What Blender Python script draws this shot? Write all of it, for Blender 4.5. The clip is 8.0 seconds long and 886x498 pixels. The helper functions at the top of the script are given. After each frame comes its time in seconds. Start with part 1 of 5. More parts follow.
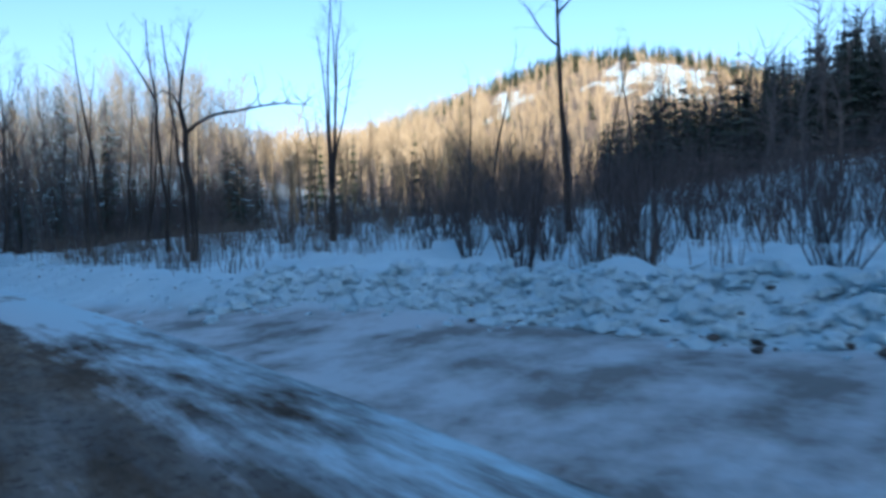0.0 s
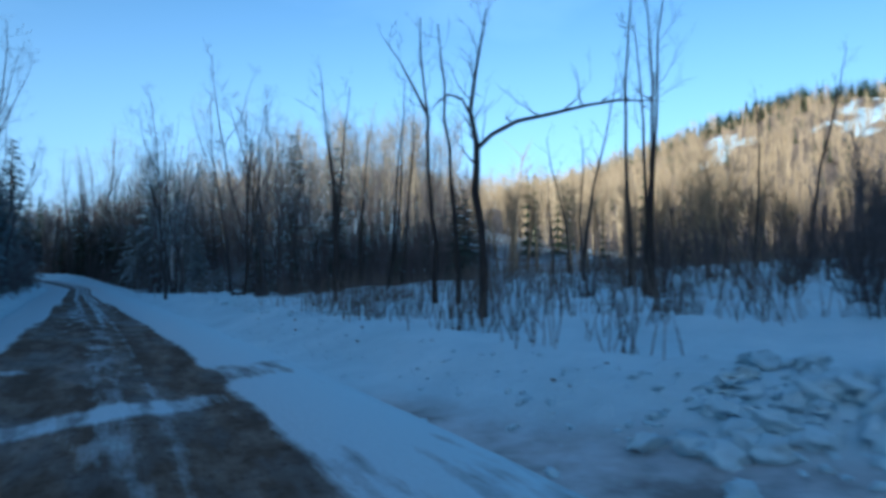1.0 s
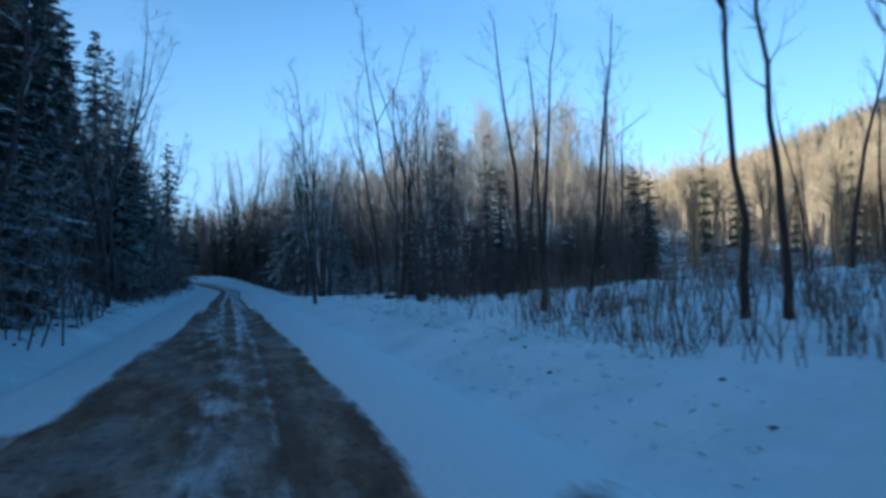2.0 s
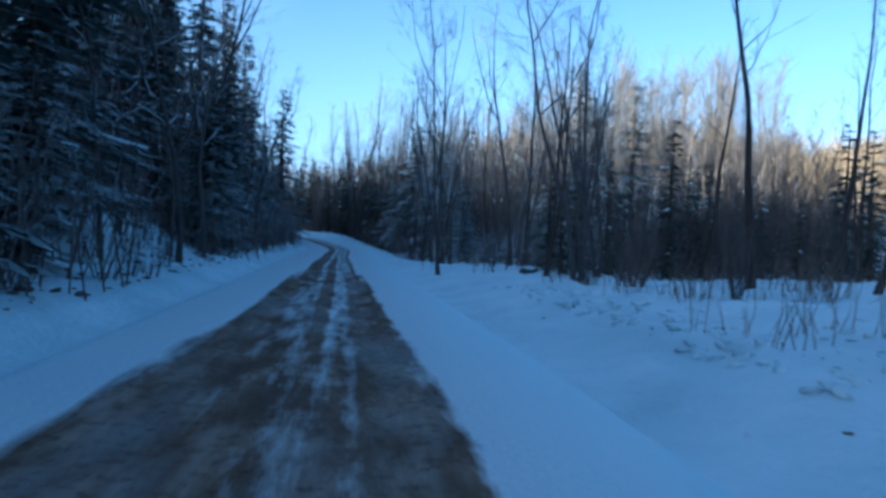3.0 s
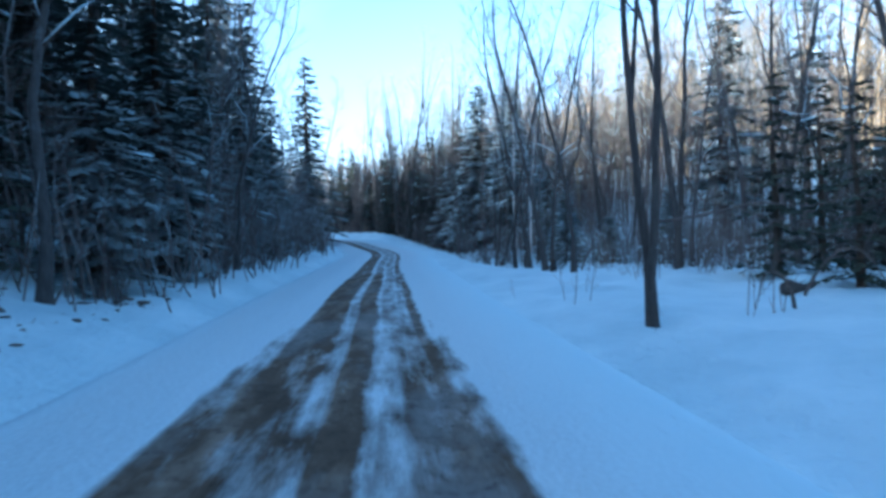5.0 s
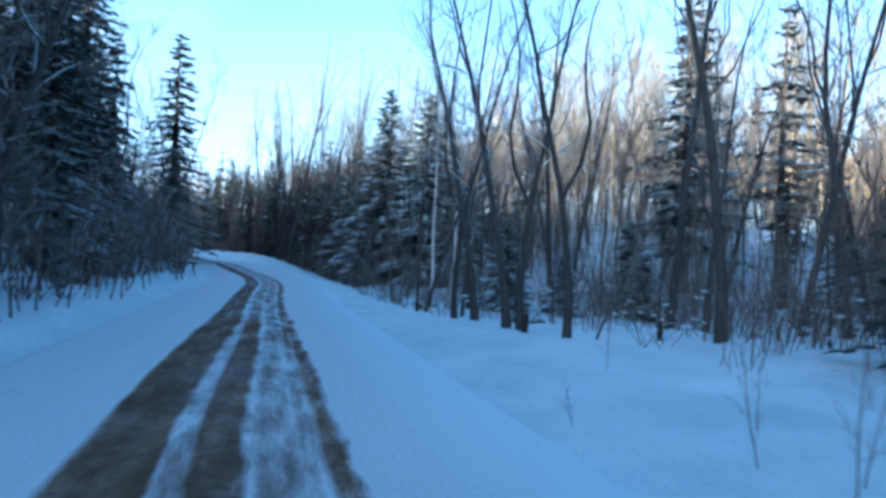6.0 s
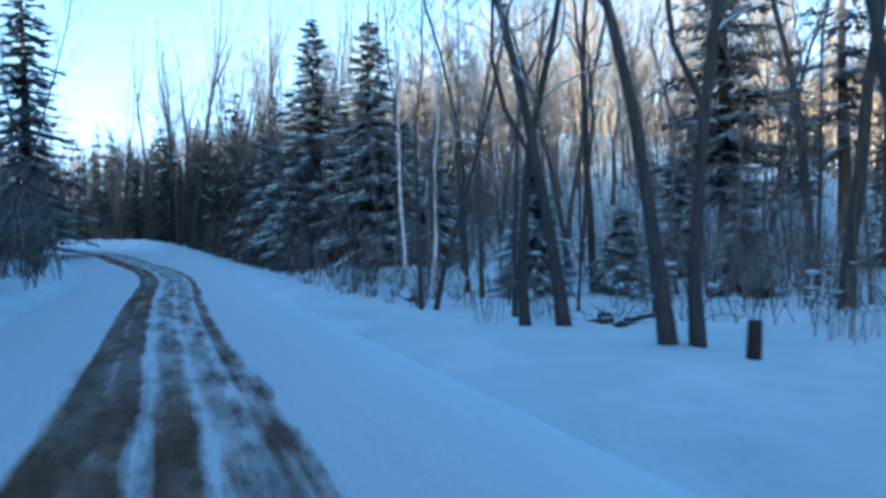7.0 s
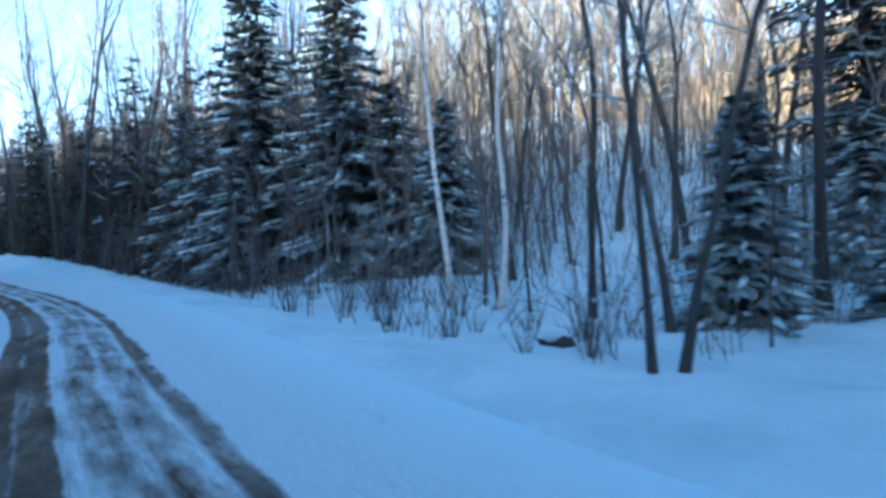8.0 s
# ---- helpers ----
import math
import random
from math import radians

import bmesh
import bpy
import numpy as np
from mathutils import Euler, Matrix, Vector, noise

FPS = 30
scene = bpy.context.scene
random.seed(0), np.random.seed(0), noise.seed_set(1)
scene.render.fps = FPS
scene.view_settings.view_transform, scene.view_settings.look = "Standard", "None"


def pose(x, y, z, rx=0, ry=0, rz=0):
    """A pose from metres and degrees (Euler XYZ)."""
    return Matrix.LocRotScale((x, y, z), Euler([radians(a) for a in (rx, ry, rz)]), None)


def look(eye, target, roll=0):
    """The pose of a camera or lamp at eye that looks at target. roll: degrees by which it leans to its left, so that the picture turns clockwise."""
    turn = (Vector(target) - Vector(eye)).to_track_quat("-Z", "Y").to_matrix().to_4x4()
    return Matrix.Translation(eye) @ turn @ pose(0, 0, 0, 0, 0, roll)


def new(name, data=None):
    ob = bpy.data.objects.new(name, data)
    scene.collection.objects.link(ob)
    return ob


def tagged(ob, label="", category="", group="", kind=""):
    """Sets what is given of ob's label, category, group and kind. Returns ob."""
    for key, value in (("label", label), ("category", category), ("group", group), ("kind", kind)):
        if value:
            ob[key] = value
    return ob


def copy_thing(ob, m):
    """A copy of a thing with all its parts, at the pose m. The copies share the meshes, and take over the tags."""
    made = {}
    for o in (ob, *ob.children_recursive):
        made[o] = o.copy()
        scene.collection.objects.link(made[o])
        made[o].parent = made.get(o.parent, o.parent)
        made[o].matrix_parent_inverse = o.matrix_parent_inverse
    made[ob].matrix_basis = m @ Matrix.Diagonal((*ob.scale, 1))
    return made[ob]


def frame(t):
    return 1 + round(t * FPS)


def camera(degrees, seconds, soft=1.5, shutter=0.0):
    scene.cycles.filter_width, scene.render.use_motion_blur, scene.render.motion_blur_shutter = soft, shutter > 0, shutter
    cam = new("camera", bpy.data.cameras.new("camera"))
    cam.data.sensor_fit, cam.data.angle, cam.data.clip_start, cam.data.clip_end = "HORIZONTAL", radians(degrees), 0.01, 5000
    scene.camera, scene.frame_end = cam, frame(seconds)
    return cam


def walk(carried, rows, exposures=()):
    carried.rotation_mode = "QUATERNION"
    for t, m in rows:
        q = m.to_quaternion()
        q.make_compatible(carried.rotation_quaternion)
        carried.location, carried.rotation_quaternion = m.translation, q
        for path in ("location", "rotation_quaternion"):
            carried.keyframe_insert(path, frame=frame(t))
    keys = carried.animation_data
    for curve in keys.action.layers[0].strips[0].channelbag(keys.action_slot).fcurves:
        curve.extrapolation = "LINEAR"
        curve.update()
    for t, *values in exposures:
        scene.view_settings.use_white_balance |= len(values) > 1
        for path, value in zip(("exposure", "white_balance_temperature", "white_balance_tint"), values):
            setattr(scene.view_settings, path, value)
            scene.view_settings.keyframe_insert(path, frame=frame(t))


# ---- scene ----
# ---------------- camera and its walk ----------------
cam = camera(66.2, 8.0, soft=3.3, shutter=0.18)
ROWS = [
    (0, -0.000, -0.000, 1.401, -46.86, -2.30, 1.69),
    (0.5, 0.608, 3.231, 1.402, -43.72, 0.49, -0.70),
    (1, 1.142, 6.559, 1.404, -30.95, 2.16, 0.24),
    (1.5, 1.607, 9.986, 1.406, -25.86, 2.96, 0.29),
    (2, 2.008, 13.513, 1.409, -19.80, 2.20, 0.89),
    (2.2, 2.152, 14.952, 1.410, -17.04, 2.11, -0.26),
    (3.5, 2.878, 24.702, 1.418, -8.97, -1.96, -2.09),
    (4, 3.072, 28.638, 1.422, -7.91, -1.40, -0.18),
    (4.5, 3.227, 32.677, 1.426, -7.57, -1.11, 0.44),
    (4.7, 3.278, 34.323, 1.428, -6.29, -1.31, 1.06),
    (5.8, 3.478, 43.677, 1.439, -13.82, 0.49, -1.78),
    (6, 3.501, 45.434, 1.441, -16.83, 1.52, -3.24),
    (6.5, 3.545, 49.902, 1.446, -22.06, -0.16, -2.61),
    (7, 3.574, 54.479, 1.452, -24.94, -0.90, 0.88),
    (7.5, 3.592, 59.166, 1.459, -31.51, -0.75, 0.30),
    (8, 3.604, 63.965, 1.465, -34.03, -1.07, 3.0),
]
EXPOSURES = [(0.0, 1.5, 4250, 5), (1.0, 1.05, 3970, 0), (2.2, 1.12, 3970, 1), (3.5, 1.78, 3920, 4), (4.5, 2.5, 4150, 3), (6.0, 2.35, 4230, 3), (7.0, 2.45, 4230, 3), (8.0, 2.7, 4300, 3)]
walk(cam, [(t, pose(x, y, z, 90 + pitch, roll, yaw)) for t, x, y, z, yaw, pitch, roll in ROWS], EXPOSURES)

# ---------------- world and sun ----------------
SUN_DIR = Vector((-0.77, -0.64, 0.0)).normalized()
SUN_EL = radians(11.0)
world = bpy.data.worlds.new("winter_sky")
scene.world = world
world.use_nodes = True
wn = world.node_tree.nodes
wl = world.node_tree.links
sky = wn.new("ShaderNodeTexSky")
sky.sky_type = "NISHITA"
sky.sun_disc = False
sky.sun_elevation = SUN_EL
sky.sun_rotation = math.atan2(SUN_DIR.x, SUN_DIR.y)
sky.altitude = 300.0
sky.air_density = 1.3
sky.dust_density = 3.5
sky.ozone_density = 1.0
wn["Background"].inputs["Strength"].default_value = 0.075
# pale haze towards the horizon and thin high cloud, both white where the clear sky is blue
way = wn.new("ShaderNodeTexCoord").outputs["Generated"]
squash = wn.new("ShaderNodeMapping")
squash.inputs["Scale"].default_value = (1.0, 1.0, 2.6)
wl.new(way, squash.inputs["Vector"])
veil = wn.new("ShaderNodeTexNoise")
veil.inputs["Scale"].default_value = 1.7
veil.inputs["Detail"].default_value = 5.0
wl.new(squash.outputs["Vector"], veil.inputs["Vector"])
cloud = wn.new("ShaderNodeMapRange")
for socket, value in (("From Min", 0.47), ("From Max", 0.70), ("To Max", 0.32)):
    cloud.inputs[socket].default_value = value
wl.new(veil.outputs["Fac"], cloud.inputs["Value"])
height = wn.new("ShaderNodeSeparateXYZ")
wl.new(way, height.inputs[0])
haze = wn.new("ShaderNodeMapRange")
for socket, value in (("From Min", 0.0), ("From Max", 0.48), ("To Min", 0.58), ("To Max", 0.0)):
    haze.inputs[socket].default_value = value
wl.new(height.outputs["Z"], haze.inputs["Value"])
either = wn.new("ShaderNodeMath")
either.operation = "MAXIMUM"
wl.new(cloud.outputs["Result"], either.inputs[0])
wl.new(haze.outputs["Result"], either.inputs[1])
grey = wn.new("ShaderNodeRGBToBW")
wl.new(sky.outputs["Color"], grey.inputs["Color"])
pale = wn.new("ShaderNodeMix")
pale.data_type, pale.blend_type = "RGBA", "MULTIPLY"
pale.inputs["Factor"].default_value = 1.0
pale.inputs["B"].default_value = (2.0, 2.2, 2.4, 1.0)
wl.new(grey.outputs["Val"], pale.inputs["A"])
air = wn.new("ShaderNodeMix")
air.data_type = "RGBA"
wl.new(either.outputs[0], air.inputs["Factor"])
wl.new(sky.outputs["Color"], air.inputs["A"])
wl.new(pale.outputs["Result"], air.inputs["B"])
wl.new(air.outputs["Result"], wn["Background"].inputs["Color"])

sun_data = bpy.data.lights.new("sun", "SUN")
sun_data.energy = 5.0
sun_data.angle = radians(0.55)
sun_data.color = (1.0, 0.74, 0.45)
sun = new("sun", sun_data)
to_sun = Vector((SUN_DIR.x * math.cos(SUN_EL), SUN_DIR.y * math.cos(SUN_EL), math.sin(SUN_EL)))
sun.matrix_world = look(to_sun * 200, (0, 0, 0))


# ---------------- materials ----------------
def material(name, rough=0.8):
    m = bpy.data.materials.new(name)
    m.use_nodes = True
    b = m.node_tree.nodes["Principled BSDF"]
    b.inputs["Roughness"].default_value = rough
    return m, m.node_tree.nodes, m.node_tree.links, b


def noise_node(n, l, vec, scale, detail=4.0, rough=0.55):
    t = n.new("ShaderNodeTexNoise")
    t.inputs["Scale"].default_value = scale
    t.inputs["Detail"].default_value = detail
    t.inputs["Roughness"].default_value = rough
    if vec is not None:
        l.new(vec, t.inputs["Vector"])
    return t


def ramp(n, l, fac, stops):
    r = n.new("ShaderNodeValToRGB")
    e = r.color_ramp.elements
    e[0].position, e[1].position = stops[0][0], stops[-1][0]
    for k, (p, c) in enumerate(stops):
        stop = e[0] if k == 0 else e[-1] if k == len(stops) - 1 else e.new(p)
        stop.color = (*c, 1) if len(c) == 3 else (c[0], c[0], c[0], 1)
    l.new(fac, r.inputs["Fac"])
    return r


def mix(n, l, fac, a, b):
    m = n.new("ShaderNodeMix")
    m.data_type = "RGBA"
    for sock, v in ((m.inputs["Factor"], fac), (m.inputs["A"], a), (m.inputs["B"], b)):
        if isinstance(v, tuple):
            sock.default_value = (*v, 1)
        elif isinstance(v, (int, float)):
            sock.default_value = v
        else:
            l.new(v, sock)
    return m.outputs["Result"]


def maths(n, l, op, a, b=0.0):
    m = n.new("ShaderNodeMath")
    m.operation = op
    for sock, v in zip(m.inputs, (a, b)):
        if isinstance(v, (int, float)):
            sock.default_value = v
        else:
            l.new(v, sock)
    return m.outputs[0]


def bump(n, l, b, height, strength, dist):
    k = n.new("ShaderNodeBump")
    k.inputs["Strength"].default_value = strength
    k.inputs["Distance"].default_value = dist
    l.new(height, k.inputs["Height"])
    l.new(k.outputs["Normal"], b.inputs["Normal"])


def snow_material(name, dirt=0.0, floor=False):
    m, n, l, b = material(name, 0.75)
    co = n.new("ShaderNodeTexCoord").outputs["Object"]
    big = noise_node(n, l, co, 0.5, 8, 0.62)
    fine = noise_node(n, l, co, 9.0, 6, 0.65)
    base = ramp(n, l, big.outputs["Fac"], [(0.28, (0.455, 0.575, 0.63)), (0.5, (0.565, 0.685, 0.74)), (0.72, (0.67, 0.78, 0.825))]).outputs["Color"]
    if dirt:
        specks = noise_node(n, l, co, 2.2, 8, 0.7)
        mask = ramp(n, l, specks.outputs["Fac"], [(0.60, (0,)), (0.72, (dirt,))]).outputs["Color"]
        base = mix(n, l, mask, base, (0.30, 0.25, 0.20))
    if floor:
        litter = noise_node(n, l, co, 0.8, 8, 0.75)
        at = n.new("ShaderNodeAttribute")
        at.attribute_name = "leaves"
        cover = maths(n, l, "ADD", at.outputs["Fac"], maths(n, l, "MULTIPLY", maths(n, l, "SUBTRACT", litter.outputs["Fac"], 0.5), 1.6))
        cover = maths(n, l, "MULTIPLY", ramp(n, l, cover, [(0.35, (0.0,)), (0.6, (1.0,))]).outputs["Color"], maths(n, l, "GREATER_THAN", at.outputs["Fac"], 0.01))
        wear = n.new("ShaderNodeAttribute")
        wear.attribute_name = "packed"
        trodden = noise_node(n, l, co, 0.9, 6, 0.65)
        grey = ramp(n, l, trodden.outputs["Fac"], [(0.38, (0.13, 0.10, 0.075)), (0.47, (0.33, 0.32, 0.31)), (0.6, (0.55, 0.56, 0.57))]).outputs["Color"]
        base = mix(n, l, maths(n, l, "MULTIPLY", wear.outputs["Fac"], 0.85), base, grey)
        crumbs = noise_node(n, l, co, 7.0, 6, 0.7)
        base = mix(n, l, ramp(n, l, crumbs.outputs["Fac"], [(0.66, (0.0,)), (0.74, (0.55,))]).outputs["Color"], base, (0.20, 0.16, 0.13))
        leaves = ramp(n, l, fine.outputs["Fac"], [(0.3, (0.07, 0.05, 0.035)), (0.7, (0.22, 0.15, 0.095))]).outputs["Color"]
        base = mix(n, l, cover, base, leaves)
    l.new(base, b.inputs["Base Color"])
    b.inputs["Subsurface Weight"].default_value = 0.0
    both = maths(n, l, "ADD", maths(n, l, "MULTIPLY", big.outputs["Fac"], 2.0), maths(n, l, "MULTIPLY", fine.outputs["Fac"], 0.35))
    bump(n, l, b, both, 0.9, 0.16)
    return m


def dusted(n, l, col, amount, vec):
    """Snow that has settled on the upper faces, in patches."""
    sep = n.new("ShaderNodeSeparateXYZ")
    l.new(n.new("ShaderNodeNewGeometry").outputs["Normal"], sep.inputs[0])
    patch = noise_node(n, l, vec, 1.6, 5, 0.7)
    lie = maths(n, l, "ADD", sep.outputs["Z"], maths(n, l, "MULTIPLY", maths(n, l, "SUBTRACT", patch.outputs["Fac"], 0.5), 1.6))
    mask = ramp(n, l, lie, [(0.25, (0.0,)), (0.7, (amount,))]).outputs["Color"]
    return mix(n, l, mask, col, (0.60, 0.70, 0.75))


def bark_material(name, dark, light, scale=6.0, rough=0.9, frost=0.0):
    m, n, l, b = material(name, rough)
    tc = n.new("ShaderNodeTexCoord").outputs["Object"]
    mp = n.new("ShaderNodeMapping")
    mp.inputs["Scale"].default_value = (1.0, 1.0, 0.18)
    l.new(tc, mp.inputs["Vector"])
    g = noise_node(n, l, mp.outputs["Vector"], scale * 3, 6, 0.7)
    patch = noise_node(n, l, tc, 1.1, 3)
    col = ramp(n, l, g.outputs["Fac"], [(0.32, dark), (0.68, light)]).outputs["Color"]
    rnd = n.new("ShaderNodeObjectInfo").outputs["Random"]
    col = mix(n, l, maths(n, l, "MULTIPLY", rnd, 0.45), col, dark)
    col = mix(n, l, maths(n, l, "MULTIPLY", patch.outputs["Fac"], 0.35), col, light)
    if frost:
        col = dusted(n, l, col, frost, tc)
    l.new(col, b.inputs["Base Color"])
    b.inputs["Specular IOR Level"].default_value = 0.2
    bump(n, l, b, g.outputs["Fac"], 0.6, 0.02)
    return m


def birch_material():
    m, n, l, b = material("birch_bark", 0.7)
    tc = n.new("ShaderNodeTexCoord").outputs["Object"]
    mp = n.new("ShaderNodeMapping")
    mp.inputs["Scale"].default_value = (1.0, 1.0, 5.0)
    l.new(tc, mp.inputs["Vector"])
    g = noise_node(n, l, mp.outputs["Vector"], 2.6, 5, 0.7)
    col = ramp(n, l, g.outputs["Fac"], [(0.34, (0.05, 0.045, 0.04)), (0.44, (0.58, 0.55, 0.51)), (0.8, (0.74, 0.72, 0.69))]).outputs["Color"]
    l.new(col, b.inputs["Base Color"])
    bump(n, l, b, g.outputs["Fac"], 0.3, 0.01)
    return m


def foliage_material(name, a, c, frost=0.0):
    m, n, l, b = material(name, 0.85)
    isl = n.new("ShaderNodeNewGeometry").outputs["Random Per Island"]
    rnd = n.new("ShaderNodeObjectInfo").outputs["Random"]
    col = ramp(n, l, isl, [(0.0, a), (1.0, c)]).outputs["Color"]
    col = mix(n, l, maths(n, l, "MULTIPLY", rnd, 0.5), col, a)
    if frost:
        col = dusted(n, l, col, frost, n.new("ShaderNodeTexCoord").outputs["Object"])
    l.new(col, b.inputs["Base Color"])
    b.inputs["Specular IOR Level"].default_value = 0.15
    return m


def road_material():
    """Frozen mud with wheel tracks; u is metres to the right of the crown line, v metres along."""
    m, n, l, b = material("muddy_winter_road", 0.9)
    b.inputs["Specular IOR Level"].default_value = 0.12
    uv = n.new("ShaderNodeUVMap").outputs["UV"]
    sep = n.new("ShaderNodeSeparateXYZ")
    l.new(uv, sep.inputs[0])
    u, v = sep.outputs["X"], sep.outputs["Y"]
    stretch = n.new("ShaderNodeMapping")
    stretch.inputs["Scale"].default_value = (1.0, 0.10, 1.0)
    l.new(uv, stretch.inputs["Vector"])
    streak = noise_node(n, l, stretch.outputs["Vector"], 5.0, 5, 0.6)
    wander = noise_node(n, l, stretch.outputs["Vector"], 0.9, 3, 0.5)
    drawn = n.new("ShaderNodeMapping")
    drawn.inputs["Scale"].default_value = (1.0, 0.28, 1.0)
    l.new(uv, drawn.inputs["Vector"])
    lump = noise_node(n, l, drawn.outputs["Vector"], 2.6, 6, 0.65)
    grit = noise_node(n, l, uv, 22.0, 6, 0.7)
    uw = maths(n, l, "ADD", u, maths(n, l, "MULTIPLY", maths(n, l, "SUBTRACT", wander.outputs["Fac"], 0.5), 0.22))
    uw = maths(n, l, "ADD", uw, maths(n, l, "MULTIPLY", maths(n, l, "SUBTRACT", lump.outputs["Fac"], 0.5), 0.14))
    pos = maths(n, l, "ADD", maths(n, l, "MULTIPLY", uw, 1 / 8.0), 0.5)

    def at(metres):
        return 0.5 + metres / 8.0
    # how much snow lies across the road, at five stretches
    bands = [
        [(-1.75, 1.0), (-1.5, 0.05), (-0.4, 0.06), (-0.15, 0.30), (0.1, 0.2), (0.3, 0.08), (1.1, 0.05), (1.5, 0.42), (2.2, 0.52), (2.75, 0.55)],
        [(-1.75, 1.0), (-1.5, 0.0), (-0.4, 0.03), (-0.15, 0.36), (0.1, 0.28), (0.3, 0.08), (0.45, 0.32), (0.6, 0.03), (1.2, 0.0), (1.4, 1.0)],
        [(-1.42, 1.0), (-1.27, 0.0), (-0.85, 0.05), (-0.7, 0.42), (-0.2, 0.40), (-0.12, 0.02), (0.08, 0.08), (0.15, 0.60), (0.4, 0.52), (0.5, 0.15), (1.05, 0.1), (1.25, 1.0)],
        [(-1.08, 1.0), (-0.95, 0.0), (-0.42, 0.03), (-0.34, 0.62), (-0.18, 0.5), (-0.12, 0.0), (0.12, 0.05), (0.22, 0.68), (0.32, 0.46), (0.46, 0.46), (0.55, 0.66), (0.64, 0.48), (0.74, 0.6), (0.82, 0.12), (0.9, 0.2), (1.0, 1.0)],
        [(-0.95, 1.0), (-0.85, 0.0), (-0.66, 0.05), (-0.6, 0.40), (-0.52, 0.05), (-0.34, 0.0), (-0.28, 0.70), (-0.2, 0.76), (-0.1, 0.47), (0.12, 0.45), (0.2, 0.70), (0.3, 0.46), (0.5, 0.48), (0.6, 0.70), (0.68, 0.1), (0.78, 0.2), (0.9, 1.0)],
    ]
    cover = None
    for k, row in enumerate(bands):
        r = ramp(n, l, pos, [(at(a), (c,)) for a, c in row]).outputs["Color"]
        if cover is None:
            cover = r
            continue
        along = n.new("ShaderNodeMapRange")
        along.inputs["From Min"].default_value = (9.0, 26.0, 40.0, 56.0)[k - 1]
        along.inputs["From Max"].default_value = (13.0, 33.0, 50.0, 66.0)[k - 1]
        l.new(v, along.inputs["Value"])
        cover = mix(n, l, along.outputs["Result"], cover, r)
    # where cars turn off: mud dragged out to both sides, and a drift of snow dragged across
    def dragged(centre, slant, wide, near, far):
        off = maths(n, l, "ABSOLUTE", maths(n, l, "SUBTRACT", maths(n, l, "ADD", v, maths(n, l, "MULTIPLY", uw, slant)), centre))
        across = ramp(n, l, pos, [(at(near - 0.4), (0.0,)), (at(near), (1.0,)), (at(far), (1.0,)), (at(far + 0.4), (0.0,))]).outputs["Color"]
        return maths(n, l, "MULTIPLY", across, ramp(n, l, off, [(wide * 0.45, (1.0,)), (wide, (0.0,))]).outputs["Color"])
    for centre, slant, wide, near, far, snowy in ((16.2, -0.35, 1.1, 1.3, 2.4, -0.5), (21.0, -0.5, 1.0, -2.5, -1.4, -0.6), (14.4, -0.45, 0.55, -1.2, 0.9, 0.55), (19.0, -0.5, 0.4, -2.4, -1.2, 0.4)):
        cover = maths(n, l, "ADD", cover, maths(n, l, "MULTIPLY", dragged(centre, slant, wide, near, far), snowy))
    ragged = maths(n, l, "MULTIPLY", maths(n, l, "SUBTRACT", streak.outputs["Fac"], 0.5), 0.95)
    ragged = maths(n, l, "ADD", ragged, maths(n, l, "MULTIPLY", maths(n, l, "SUBTRACT", lump.outputs["Fac"], 0.5), 1.3))
    mask = ramp(n, l, maths(n, l, "ADD", cover, ragged), [(0.22, (0.0,)), (0.45, (0.35,)), (0.75, (1.0,))]).outputs["Color"]
    mud = ramp(n, l, lump.outputs["Fac"], [(0.3, (0.036, 0.026, 0.017)), (0.48, (0.092, 0.068, 0.045)), (0.66, (0.23, 0.185, 0.14))]).outputs["Color"]
    mud = mix(n, l, maths(n, l, "MULTIPLY", streak.outputs["Fac"], 0.5), mud, (0.145, 0.112, 0.08))
    frost = noise_node(n, l, drawn.outputs["Vector"], 0.7, 7, 0.68)
    mud = mix(n, l, ramp(n, l, frost.outputs["Fac"], [(0.46, (0.0,)), (0.60, (0.28,))]).outputs["Color"], mud, (0.40, 0.42, 0.43))
    pits = noise_node(n, l, uv, 7.0, 7, 0.7)
    mud = mix(n, l, ramp(n, l, pits.outputs["Fac"], [(0.52, (0.0,)), (0.64, (0.6,))]).outputs["Color"], mud, (0.03, 0.023, 0.017))
    snow = ramp(n, l, grit.outputs["Fac"], [(0.3, (0.47, 0.53, 0.56)), (0.7, (0.64, 0.71, 0.745))]).outputs["Color"]
    # towards its edges the trodden snow turns into the loose snow of the banks
    side = ramp(n, l, maths(n, l, "ADD", maths(n, l, "MULTIPLY", u, 1 / 8.0), 0.5), [(at(-2.75), (0.7,)), (at(-2.3), (0.0,)), (at(1.4), (0.0,)), (at(2.5), (1.0,))]).outputs["Color"]
    snow = mix(n, l, side, snow, (0.565, 0.685, 0.74))
    l.new(mix(n, l, mask, mud, snow), b.inputs["Base Color"])
    h = maths(n, l, "ADD", maths(n, l, "MULTIPLY", mask, 0.6), maths(n, l, "ADD", maths(n, l, "MULTIPLY", grit.outputs["Fac"], 0.3), lump.outputs["Fac"]))
    bump(n, l, b, h, 0.6, 0.05)
    return m


